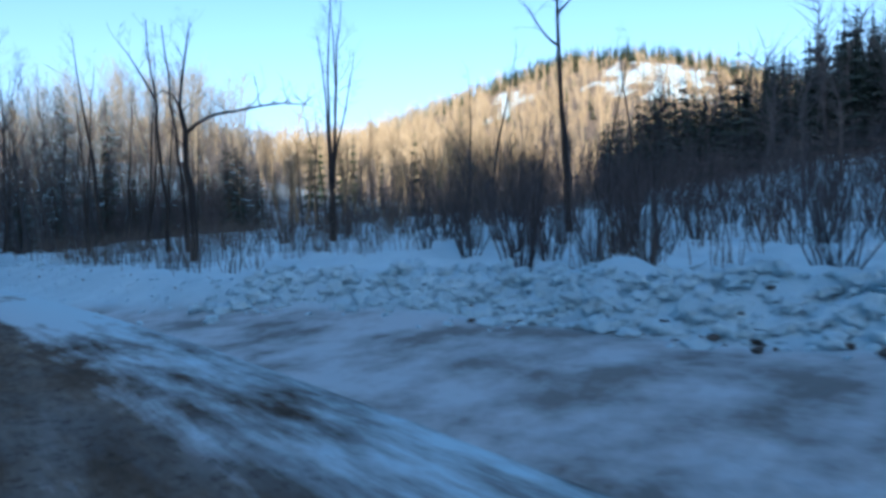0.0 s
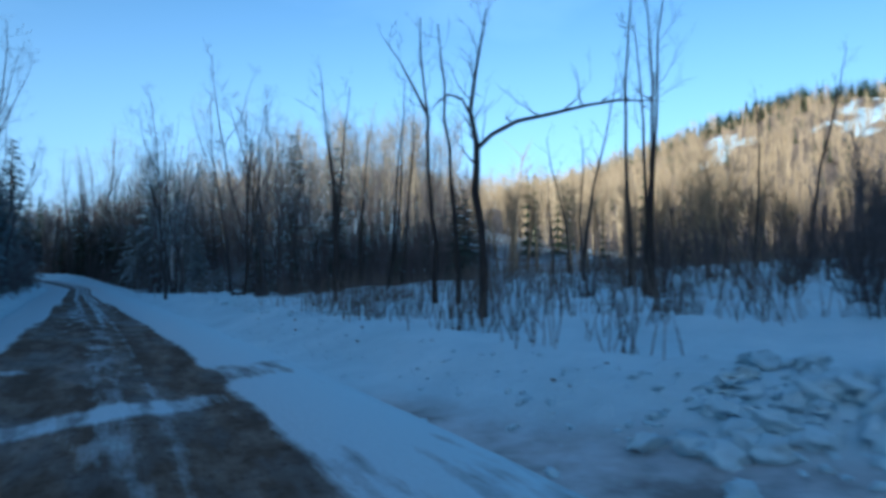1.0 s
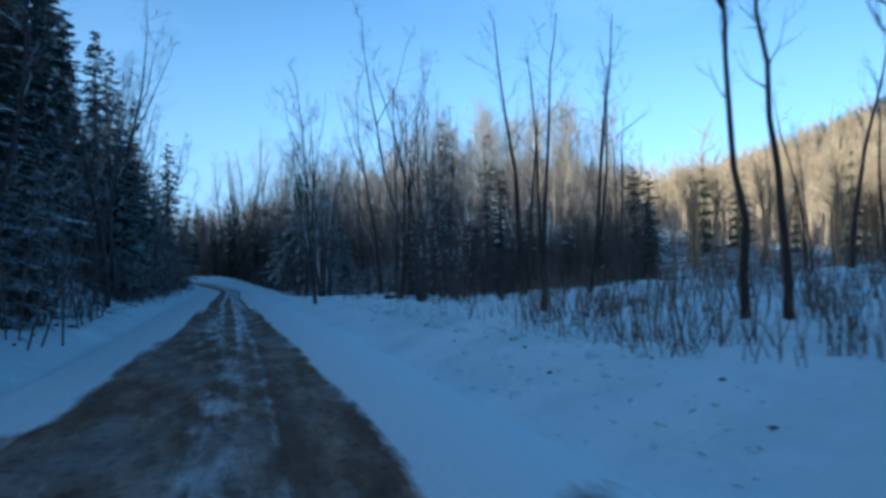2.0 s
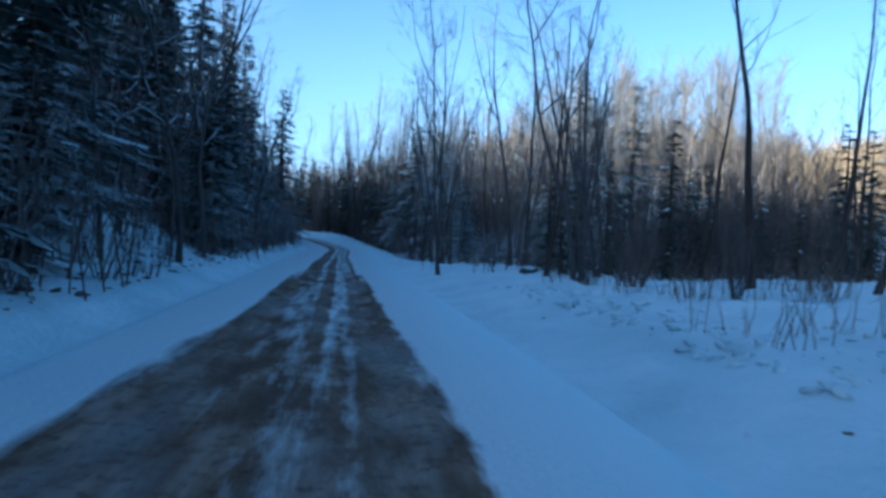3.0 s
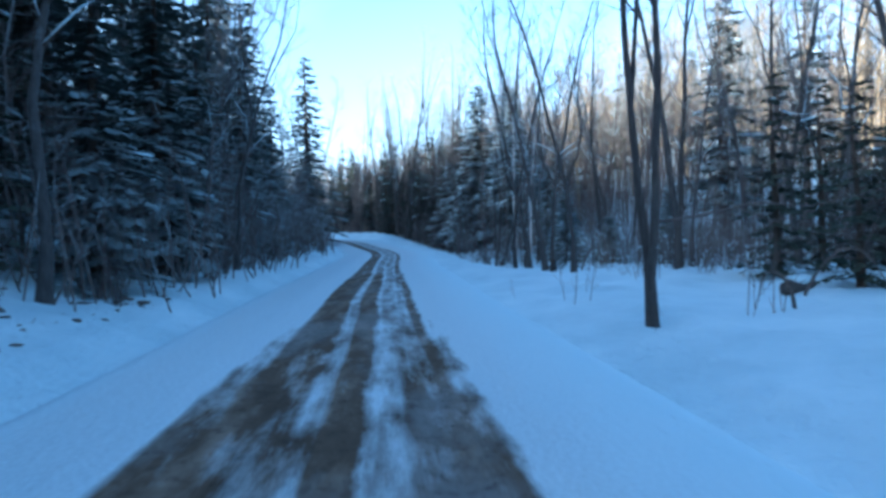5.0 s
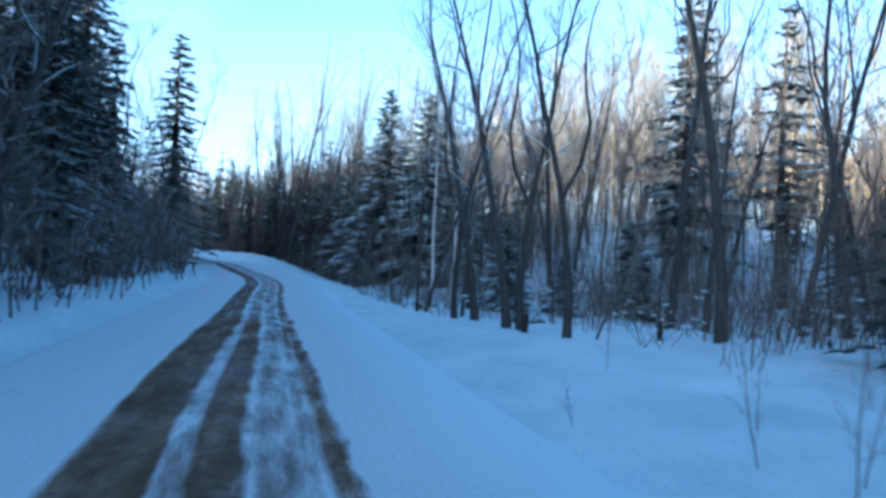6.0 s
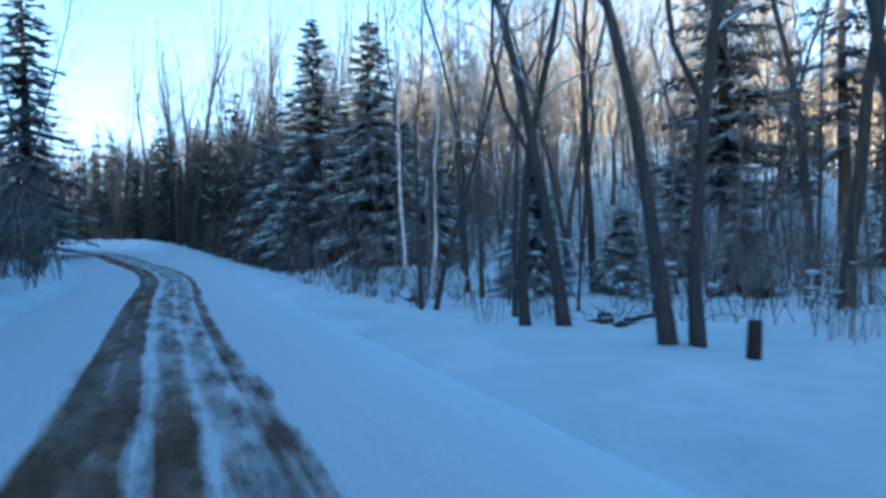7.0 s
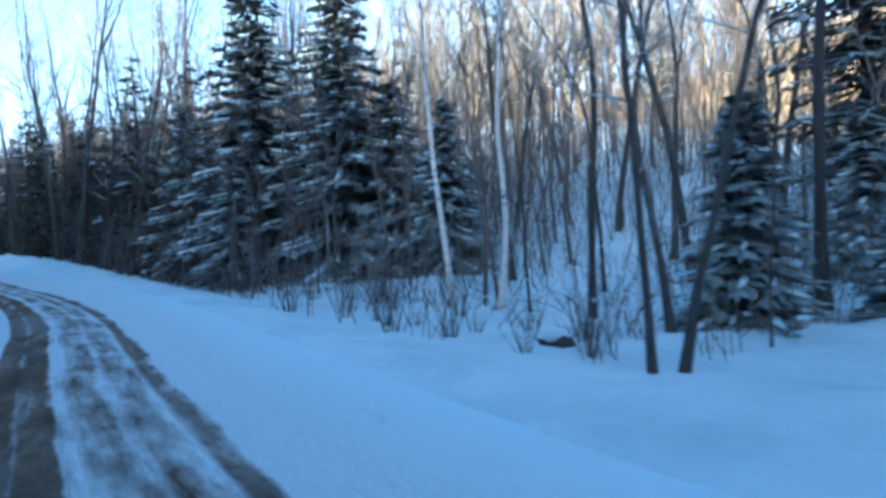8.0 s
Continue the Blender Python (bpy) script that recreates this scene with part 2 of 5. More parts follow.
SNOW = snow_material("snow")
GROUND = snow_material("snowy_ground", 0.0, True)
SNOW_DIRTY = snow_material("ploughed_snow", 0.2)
ROAD = road_material()
BARK = bark_material("grey_brown_bark", (0.026, 0.0245, 0.024), (0.105, 0.097, 0.092))
BARK_DEAD = bark_material("weathered_dead_wood", (0.02, 0.016, 0.014), (0.065, 0.054, 0.046))
BARK_CONIFER = bark_material("conifer_bark", (0.04, 0.03, 0.024), (0.11, 0.085, 0.065))
BIRCH = birch_material()
TWIG = bark_material("twigs", (0.058, 0.049, 0.045), (0.175, 0.148, 0.132))
# pale aspen bark, with some of the sunlit gold put into the colour
TWIG_PALE = foliage_material("pale_sunlit_aspen_twigs", (0.15, 0.12, 0.08), (0.36, 0.28, 0.18))
TWIG_FROST = bark_material("frosted_twigs", (0.06, 0.05, 0.046), (0.18, 0.152, 0.136), frost=0.5)
BARK_FROST = bark_material("snow_dusted_bark", (0.026, 0.0245, 0.024), (0.10, 0.094, 0.09), frost=0.25)
# far twigs, brighter and yellower than TWIG: low sun's gold put into the colour
TWIG_FAR_SUN = foliage_material("sunlit_far_twigs", (0.20, 0.14, 0.078), (0.46, 0.34, 0.195))
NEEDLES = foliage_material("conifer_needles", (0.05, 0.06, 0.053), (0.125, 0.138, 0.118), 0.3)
# darker copy of the needles, with the shade of these woods put into the colour
NEEDLES_SHADED = foliage_material("shaded_needles", (0.028, 0.036, 0.028), (0.075, 0.09, 0.066))
NEEDLES_FAR = foliage_material("distant_needles", (0.03, 0.045, 0.018), (0.08, 0.10, 0.04))
WEEDS = foliage_material("dry_marsh_weeds", (0.065, 0.052, 0.043), (0.22, 0.175, 0.135))
SHRUBS = foliage_material("willow_twigs", (0.05, 0.043, 0.042), (0.15, 0.126, 0.118))
EARTH = foliage_material("frozen_clods", (0.05, 0.044, 0.038), (0.17, 0.15, 0.13))


# ---------------- the lie of the land ----------------
CROWN = [(-9.0, -45.0, 0.0), (-3.5, -20.0, 0.0), (-1.0, -6.0, 0.0), (0.0, 0.0, 0.0), (1.1, 7.0, 0.0), (1.75, 13.0, 0.0), (2.2, 20.0, 0.0),
         (2.6, 27.0, 0.0), (2.9, 34.0, 0.0), (3.2, 42.0, 0.0), (3.5, 52.0, 0.0), (3.86, 60.0, 0.0), (4.28, 70.0, 0.02), (4.6, 75.0, 0.07), (4.85, 80.0, 0.15),
         (4.6, 86.0, 0.3), (3.7, 92.0, 0.5), (2.7, 99.0, 0.75), (1.0, 107.0, 0.92), (-1.5, 115.0, 1.05), (-6.0, 122.0, 1.2), (-14.0, 128.0, 1.5), (-30.0, 133.0, 2.2), (-60.0, 137.0, 4.0)]


def smooth_line(points, per=8):
    """A Catmull-Rom curve through the points."""
    p = np.array([points[0], *points, points[-1]], float)
    out = []
    for i in range(1, len(p) - 2):
        for k in range(per):
            t = k / per
            a, b, c, d = p[i - 1], p[i], p[i + 1], p[i + 2]
            out.append(0.5 * ((2 * b) + (c - a) * t + (2 * a - 5 * b + 4 * c - d) * t * t + (3 * b - a - 3 * c + d) * t ** 3))
    out.append(p[-2])
    return np.array(out)


LINE = smooth_line(CROWN)
SEG = LINE[1:] - LINE[:-1]
SEG_LEN = np.hypot(SEG[:, 0], SEG[:, 1])
ALONG = np.r_[0, np.cumsum(SEG_LEN)]
START = ALONG[np.argmin(np.abs(LINE[:, 1]))]


def road_frame(x, y):
    """Metres along the crown line (0 at the start of the walk), metres to its right, and its height, for arrays of places."""
    x, y = np.atleast_1d(np.asarray(x, float)), np.atleast_1d(np.asarray(y, float))
    s, d, h = np.zeros(x.shape), np.zeros(x.shape), np.zeros(x.shape)
    for o in range(0, len(x), 3000):
        px, py = x[o:o + 3000, None] - LINE[:-1, 0], y[o:o + 3000, None] - LINE[:-1, 1]
        t = np.clip((px * SEG[:, 0] + py * SEG[:, 1]) / SEG_LEN ** 2, 0, 1)
        q = (px - t * SEG[:, 0]) ** 2 + (py - t * SEG[:, 1]) ** 2
        i = np.argmin(q, 1)
        row = np.arange(len(i))
        t, q, px, py = t[row, i], q[row, i], px[row, i], py[row, i]
        s[o:o + 3000] = ALONG[i] + t * SEG_LEN[i] - START
        d[o:o + 3000] = np.sign(px * SEG[i, 1] - py * SEG[i, 0]) * np.sqrt(q)
        h[o:o + 3000] = LINE[i, 2] + t * SEG[i, 2]
    return s, d, h


def ease(v, a, b):
    t = np.clip((v - a) / (b - a), 0, 1)
    return t * t * (3 - 2 * t)


def bell(x, y, cx, cy, sx, sy, turn=0.0):
    c, s = math.cos(radians(turn)), math.sin(radians(turn))
    u, v = (x - cx) * c + (y - cy) * s, -(x - cx) * s + (y - cy) * c
    return np.maximum(np.exp(-0.5 * ((u / sx) ** 2 + (v / sy) ** 2)) - 0.08, 0) / 0.92


def waves(x, y, seed, size):
    """Cheap smooth unevenness, about -1 to 1, for arrays."""
    r = np.random.RandomState(seed)
    out = np.zeros(np.shape(x))
    for k in range(7):
        a, f, p = r.uniform(0, 6.28), (0.6 + 0.28 * k) / size, r.uniform(0, 6.28)
        out = out + np.sin((x * np.cos(a) + y * np.sin(a)) * f * 6.28 + p + 1.3 * np.sin((y * np.cos(a) - x * np.sin(a)) * f * 3.7 + p * 2)) / (1 + 0.35 * k)
    return out / 3.2


ROAD_HALF = 2.75
SHADE_RIDGE, SHADE_SPUR, FAR_HILL = 43.0, 44.0, 76.0


def hill(x, y):
    return bell(x, y, 337, 187, 118, 108, 24)


def land(x, y):
    """The height of the snow, for arrays of places."""
    x, y = np.atleast_1d(np.asarray(x, float)), np.atleast_1d(np.asarray(y, float))
    s, d, h = road_frame(x, y)
    left, right = np.maximum(-d - ROAD_HALF, 0), np.maximum(d - ROAD_HALF, 0)
    # left: ploughed bank, then the wooded slope
    zl = 0.26 * ease(left, 0.15, 0.75) + 0.14 * ease(left, 0.8, 1.6) + 1.6 * ease(left, 1.7, 5.6) + 0.16 * np.maximum(left - 5, 0) * (left < 80) + 12.0 * (left >= 80) + 0.10 * waves(x, y, 3, 3.0) * ease(left, 0.5, 2)
    # right: low bank, then the marsh and the grove
    level = np.interp(y, [-60, 8, 14, 34, 46, 60, 68, 78, 88, 98, 110], [0.22, 0.22, 0.34, 0.34, 0.2, 0.05, -0.2, -0.4, -0.35, 0.0, 0.7])
    edge = np.interp(s, [-60, 0, 6, 10, 13, 20, 27, 45, 80, 92, 140], [0.42, 0.44, 0.46, 0.40, 0.22, 0.14, 0.08, 0.05, 0.05, 0.3, 0.5])
    out = np.interp(s, [-60, 0, 8, 12, 20, 120], [4.6, 4.6, 3.2, 1.1, 0.9, 0.9])
    zr = h * np.exp(-right / 6) + level * ease(right, 0.0, 2.5)
    zr = zr + edge * ease(right, out - 0.9, out + 0.5) * (1 - 0.65 * ease(right, out + 0.6, out + 2.6)) * (1 + 0.30 * waves(x, y, 5, 1.6) + 0.22 * waves(x, y, 6, 0.8))
    zr = zr + 0.033 * np.minimum(np.maximum(right - 12, 0), 150)
    # the marsh climbs away from the road, and tilts up towards its open far end
    zr = zr + 0.085 * np.clip(right - 3.5, 0, 8) * ease(y, 8, 15) * (1 - ease(y, 33, 46))
    zr = zr + 0.012 * np.minimum(np.maximum(right - 8, 0), 70) * ease(x - 2 - 0.6 * (y - 13.5), 0, 14) * ease(y - 0.38 * x, -3, 6)
    zr = zr + 2.4 * bell(x, y, 27, 88, 8, 12) + 0.14 * waves(x, y, 9, 4.0) * ease(right, 1.5, 4) + 0.05 * waves(x, y, 11, 1.1) * ease(right, out, out + 1) + 0.10 * waves(x, y, 33, 1.9) * ease(right, 4.5, 6.5) * ease(y, 50, 60)
    # ridges left by the plough beside the road, and its ragged edge
    late = ease(s, 20, 27)
    zr = zr + late * (0.07 * np.exp(-((right - 0.75 - 0.12 * waves(x, y, 29, 9.0)) / 0.16) ** 2) + 0.05 * np.exp(-((right - 1.7 - 0.2 * waves(x, y, 31, 12.0)) / 0.25) ** 2))
    zl = zl + 0.05 * waves(x, y, 27, 1.3) * ease(left, 0.5, 1.2) * (1 - ease(left, 2.5, 4.0))
    z = np.where(d < 0, h + zl, zr)
    # the hills
    rise = FAR_HILL * hill(x, y) + 50 * bell(x, y, 122, -62, 45, 57) + 17 * bell(x, y, 66, 196, 46, 62)
    # unseen ridges added behind and left to shade the valley; also the aspens' rise
    rise = rise + 8 * bell(x, y, -120, 150, 60, 80) + SHADE_RIDGE * bell(x, y, -64, -158, 160, 55, -50.2) + SHADE_SPUR * bell(x, y, -52, -173, 45, 55, -50.2) + 8 * bell(x, y, -88, 60, 34, 34) + 5 * bell(x, y, 46, 108, 15, 26) + 11 * bell(x, y, -92, 10, 66, 45, -50.2)
    z = z + rise * ease(np.abs(d), 4, 40)
    r = np.hypot(x - 20, y - 40)
    return z + 0.9 * waves(x, y, 13, 60.0) * ease(r, 60, 140) + 5.0 * waves(x, y, 17, 240.0) * ease(r, 250, 500)


def land_at(x, y):
    return float(land(x, y)[0])


def steps(*spans):
    """Grid lines: (start, end, step at the start, step at the end) one after another."""
    out = []
    for a, b, g0, g1 in spans:
        v = a
        while v < b - 1e-6:
            out.append(v)
            v += g0 + (g1 - g0) * (v - a) / (b - a)
    out.append(spans[-1][1])
    return np.array(out)


def mesh_object(name, verts, faces, mat, smooth=False, parent=None):
    me = bpy.data.meshes.new(name)
    me.from_pydata(verts, [], faces)
    me.materials.append(mat)
    if smooth:
        me.shade_smooth()
    ob = new(name, me)
    ob.parent = parent
    return ob


def grid_mesh(name, X, Y, Z, mat):
    ny, nx = X.shape
    idx = np.arange(nx * ny).reshape(ny, nx)
    faces = np.stack([idx[:-1, :-1], idx[:-1, 1:], idx[1:, 1:], idx[1:, :-1]], -1).reshape(-1, 4)
    return mesh_object(name, np.stack([X, Y, Z], -1).reshape(-1, 3).tolist(), faces.tolist(), mat, True)


gx = steps((-2500, -300, 500, 60), (-300, -40, 30, 5), (-40, -8, 4, 0.5), (-8, 16, 0.24, 0.3), (16, 45, 0.5, 3), (45, 600, 4, 14), (600, 2500, 40, 500))
gy = steps((-2500, -300, 500, 60), (-300, -30, 30, 4), (-30, 0, 3, 0.4), (0, 84, 0.26, 0.3), (84, 120, 0.4, 1.5), (120, 420, 3, 12), (420, 2500, 30, 500))
GX, GY = np.meshgrid(gx, gy)
gs, gd, gh = road_frame(GX.ravel(), GY.ravel())
GZ = land(GX.ravel(), GY.ravel()) - 0.09 * (1 - ease(np.abs(gd), ROAD_HALF - 0.35, ROAD_HALF + 0.05)) 
ground = grid_mesh("ground", GX, GY, GZ.reshape(GX.shape), GROUND)


def open_rock(x, y):
    """Bare snowy ledges high on the far hill."""
    rough = 1.3 * waves(x, y, 23, 15.0)
    u, v = (x - 256) * 0.92 + (y - 122) * 0.39, (x - 256) * 0.39 - (y - 122) * 0.92
    p, q = (x - 216) * 0.83 + (y - 164) * 0.56, (x - 216) * 0.56 - (y - 164) * 0.83
    return ((u / 36) ** 2 + (v / 22) ** 2 < 1 + rough) | ((p / 27) ** 2 + (q / 8) ** 2 < 1 + rough)


def leaf_floor(x, y, s, d):
    """How much of the ground is twigs and fallen leaves instead of snow."""
    r = np.hypot(x - 15, y - 55)
    far = ease(r, 48, 95) * np.where(open_rock(x, y), 0.38, 0.85)
    slope = np.maximum(0.42 * ease(-d, 6.5, 10), 0.34 * ease(d, 15, 22) * ease(x + y, 66, 76) * (1 - bell(x, y, 27, 88, 9, 13)) * (r < 90) * ((x - 2) < 0.72 * (y - 13.5)))
    back = 0.5 * ease(np.hypot(x - 2, y - 13.5), 48, 62) * (x - 2 > 0.6 * (y - 13.5)) * ~open_rock(x, y)
    return np.maximum(np.maximum(far, slope), np.maximum(back, 0.8 * ease(x, 42, 60) * (y < 50)))


def packed_snow(s, d):
    """Where cars have turned: grey trodden snow beside the roadway."""
    wide = np.interp(s, [-60, 0, 8, 12, 15], [6.6, 6.6, 5.2, 3.4, 2.9])
    return ease(d, 1.5, 2.4) * (1 - ease(d, wide - 0.6, wide + 0.3)) * (1 - ease(s, 13, 16))


wear = ground.data.attributes.new("packed", "FLOAT", "POINT")
wear.data.foreach_set("value", packed_snow(gs, gd).astype(np.float32))
leaf = ground.data.attributes.new("leaves", "FLOAT", "POINT")
leaf.data.foreach_set("value", leaf_floor(GX.ravel(), GY.ravel(), gs, gd).astype(np.float32))
tagged(ground, "snow-covered ground, marsh, wooded slopes and hills", "ground", kind="structure")


def build_road():
    """The ploughed roadway: a ribbon with shallow wheel ruts."""
    vs = np.arange(ALONG[0], ALONG[-1], 0.35)
    us = np.linspace(-ROAD_HALF, ROAD_HALF, 45)
    cx, cy, cz = (np.interp(vs, ALONG, LINE[:, k]) for k in range(3))
    tx, ty = np.gradient(cx, vs), np.gradient(cy, vs)
    n = np.hypot(tx, ty)
    nx, ny = ty / n, -tx / n
    X = cx[:, None] + nx[:, None] * us
    Y = cy[:, None] + ny[:, None] * us
    rut = -0.035 * (np.exp(-((us + 0.85) / 0.22) ** 2) + np.exp(-((us - 0.75) / 0.22) ** 2)) + 0.02 * np.exp(-(us / 0.3) ** 2)
    lift = 0.03 * ease(np.abs(us), 1.2, 1.6)
    Z = cz[:, None] + rut + lift + 0.008 * waves(X, Y, 21, 0.9)
    Z[:, 0] -= 0.08
    Z[:, -1] -= 0.08
    ob = grid_mesh("road", X, Y, Z, ROAD)
    uvs = np.stack(np.broadcast_arrays(us[None, :], (vs - START)[:, None]), -1).reshape(-1, 2)
    layer = ob.data.uv_layers.new(name="UVMap")
    loops = np.zeros(len(ob.data.loops), dtype=np.int32)
    ob.data.loops.foreach_get("vertex_index", loops)
    layer.data.foreach_set("uv", uvs[loops].ravel().astype(np.float32))
    tagged(ob, "snowy country road with muddy brown wheel tracks", "road", kind="structure")


build_road()


# ---------------- shapes for plants ----------------
class Shape:
    """Vertices and faces that grow."""

    def __init__(self):
        self.v, self.f = [], []

    def tube(self, pts, radii, n):
        base = len(self.v)
        last = len(pts) - 1
        for i, (p, r) in enumerate(zip(pts, radii)):
            d = (pts[min(i + 1, last)] - pts[max(i - 1, 0)]).normalized()
            ref = Vector((0, 0, 1)) if abs(d.z) < 0.8 else Vector((1, 0, 0))
            a = d.cross(ref).normalized()
            b = d.cross(a)
            if i == last and r < 0.004:
                self.v.append(tuple(p))
                continue
            for k in range(n):
                w = 2 * math.pi * k / n
                self.v.append(tuple(p + a * (r * math.cos(w)) + b * (r * math.sin(w))))
        for i in range(last):
            o = base + i * n
            tip = i == last - 1 and radii[last] < 0.004
            for k in range(n):
                j = (k + 1) % n
                if tip:
                    self.f.append((o + k, o + j, o + n))
                else:
                    self.f.append((o + k, o + j, o + n + j, o + n + k))

    def blade(self, p, d, side, length, width):
        """A single drooping spray: two faces in a shallow fold."""
        base = len(self.v)
        tip = p + d * length
        mid = p + d * (length * 0.45)
        up = Vector((0, 0, 0.12 * width))
        self.v += [tuple(p), tuple(mid + side * width * 0.5 - up), tuple(tip), tuple(mid - side * width * 0.5 - up)]
        self.f += [(base, base + 1, base + 2), (base, base + 2, base + 3)]

    def add(self, other, m):
        base = len(self.v)
        self.v += [tuple(m @ Vector(p)) for p in other.v]
        self.f += [tuple(i + base for i in q) for q in other.f]

    def put(self, name, mat, parent=None, smooth=True):
        return mesh_object(name, self.v, self.f, mat, smooth, parent)


def grow(rng, p, d, length, segs, wander, lift):
    """A crooked line of points."""
    pts = [p.copy()]
    d = d.normalized()
    for _ in range(segs):
        d = (d + Vector((rng.gauss(0, wander), rng.gauss(0, wander), rng.gauss(0, wander) + lift))).normalized()
        p = p + d * (length / segs)
        pts.append(p.copy())
    return pts


def taper(r0, r1, n):
    return [r0 + (r1 - r0) * (k / n) ** 0.9 for k in range(n + 1)]


def outward(rng, around, up):
    a = rng.uniform(0, 2 * math.pi) if around is None else around
    return Vector((math.cos(a) * math.cos(up), math.sin(a) * math.cos(up), math.sin(up)))


def boughs(rng, crown, pts, radii, count, start, reach, rise, subs, twigs, thick=0.42, white=None):
    """Limbs with side branches and fine twigs along the points of a stem; snow lies on the flatter limbs."""
    n = len(pts) - 1
    turn = rng.uniform(0, 6.28)
    for i in range(count):
        t = start + (0.98 - start) * ((i + rng.random()) / count)
        k = min(int(t * n), n - 1)
        p = pts[k].lerp(pts[k + 1], t * n - k)
        r = (radii[k] + (radii[k + 1] - radii[k]) * (t * n - k)) * thick
        turn += 2.4 + rng.uniform(-0.5, 0.5)
        length = reach * (1.08 - t) / (1.08 - start) * rng.uniform(0.5, 1.25) + 0.4
        limb = grow(rng, p, outward(rng, turn, rise + rng.uniform(-0.4, 0.25)), length, 5, 0.22, 0.15)
        r = max(min(r, 0.018 + length * 0.013), 0.007)
        rad = taper(r, 0.003, 5)
        crown.tube(limb, rad, 3)
        if white is not None and rng.random() < 0.7:
            flat = [q + Vector((0, 0, 0.75 * w)) for q, w in zip(limb[:4], rad)]
            white.tube(flat, [0.004, rad[1] * 0.8 + 0.004, rad[2] * 0.8 + 0.004, 0.003], 4)
        for j in range(subs):
            q = rng.uniform(0.2, 0.98) * 5
            a = min(int(q), 4)
            at = limb[a].lerp(limb[a + 1], q - a)
            d = (limb[a + 1] - limb[a]).normalized()
            sub_d = (d + outward(rng, None, rng.uniform(-0.3, 0.9)) * 0.95).normalized()
            sub_len = length * rng.uniform(0.22, 0.5) + 0.2
            sub = grow(rng, at, sub_d, sub_len, 2, 0.2, 0.08)
            crown.tube(sub, taper(max(rad[a] * 0.5, 0.005), 0.002, 2), 3)
            for w in range(twigs):
                b = rng.randrange(1, 3)
                foot = sub[b - 1].lerp(sub[b], rng.random())
                tw = (sub[b] - sub[b - 1]).normalized() + outward(rng, None, rng.uniform(-0.2, 1.0)) * 0.9
                length_t = rng.uniform(0.2, 0.6) * (0.5 + 0.25 * min(length, 2.5))
                crown.tube([foot, foot + tw.normalized() * length_t], [0.0055, 0.0015], 3)


def bare_tree(seed, name, height, r0, start, limbs, reach, rise=0.75, subs=4, twigs=4, lean=0.03, stems=1, bark=None, twig_mat=None, wander=0.045, forks=0, snowy=False):
    """A leafless tree: trunk (or several stems) and a crown of limbs and twigs, with snow on its limbs or without."""
    rng = random.Random(seed)
    trunk, crown, white = Shape(), Shape(), Shape()
    load = white if snowy else None
    for k in range(stems):
        a = rng.uniform(0, 6.28)
        tilt = lean if stems == 1 else 0.07 + lean
        hh = height * (1 if k == 0 else rng.uniform(0.7, 0.95))
        rr = r0 * (1 if stems == 1 else 0.75)
        foot = Vector((math.cos(a), math.sin(a), 0)) * (0 if stems == 1 else r0 * 0.7)
        pts = grow(rng, foot + Vector((0, 0, -0.15)), Vector((math.cos(a) * tilt, math.sin(a) * tilt, 1)), hh, 11, wander, 0.13)
        radii = taper(rr, 0.012, 11)
        radii[0] = rr * 1.35
        trunk.tube(pts, radii, 7)
        boughs(rng, crown, pts, radii, limbs if k == 0 else max(limbs * 2 // 3, 3), start, reach, rise, subs, twigs, white=load)
        # leaders that part from the stem and rise beside it, and a few long low arms
        for _ in range(forks):
            q = rng.randrange(3, 8)
            side = grow(rng, pts[q], outward(rng, None, rng.uniform(0.85, 1.25)), hh * (1 - q / 11) * rng.uniform(0.7, 1.0), 7, 0.15, 0.30)
            side_r = taper(radii[q] * 0.72, 0.008, 7)
            trunk.tube(side, side_r, 6)
            boughs(rng, crown, side, side_r, max(limbs // 3, 3), 0.25, reach * 0.75, rise, subs, twigs, white=load)
        if forks or snowy:
            boughs(rng, crown, pts, radii, 3, 0.14, reach * 0.8, 0.25, 3, 3, white=load)
    thing = new(name)
    trunk.put("trunk", bark or BARK, thing)
    crown.put("crown", twig_mat or TWIG, thing)
    if snowy:
        tagged(white.put("snow_load", SNOW, thing), kind="stuff")
    return thing


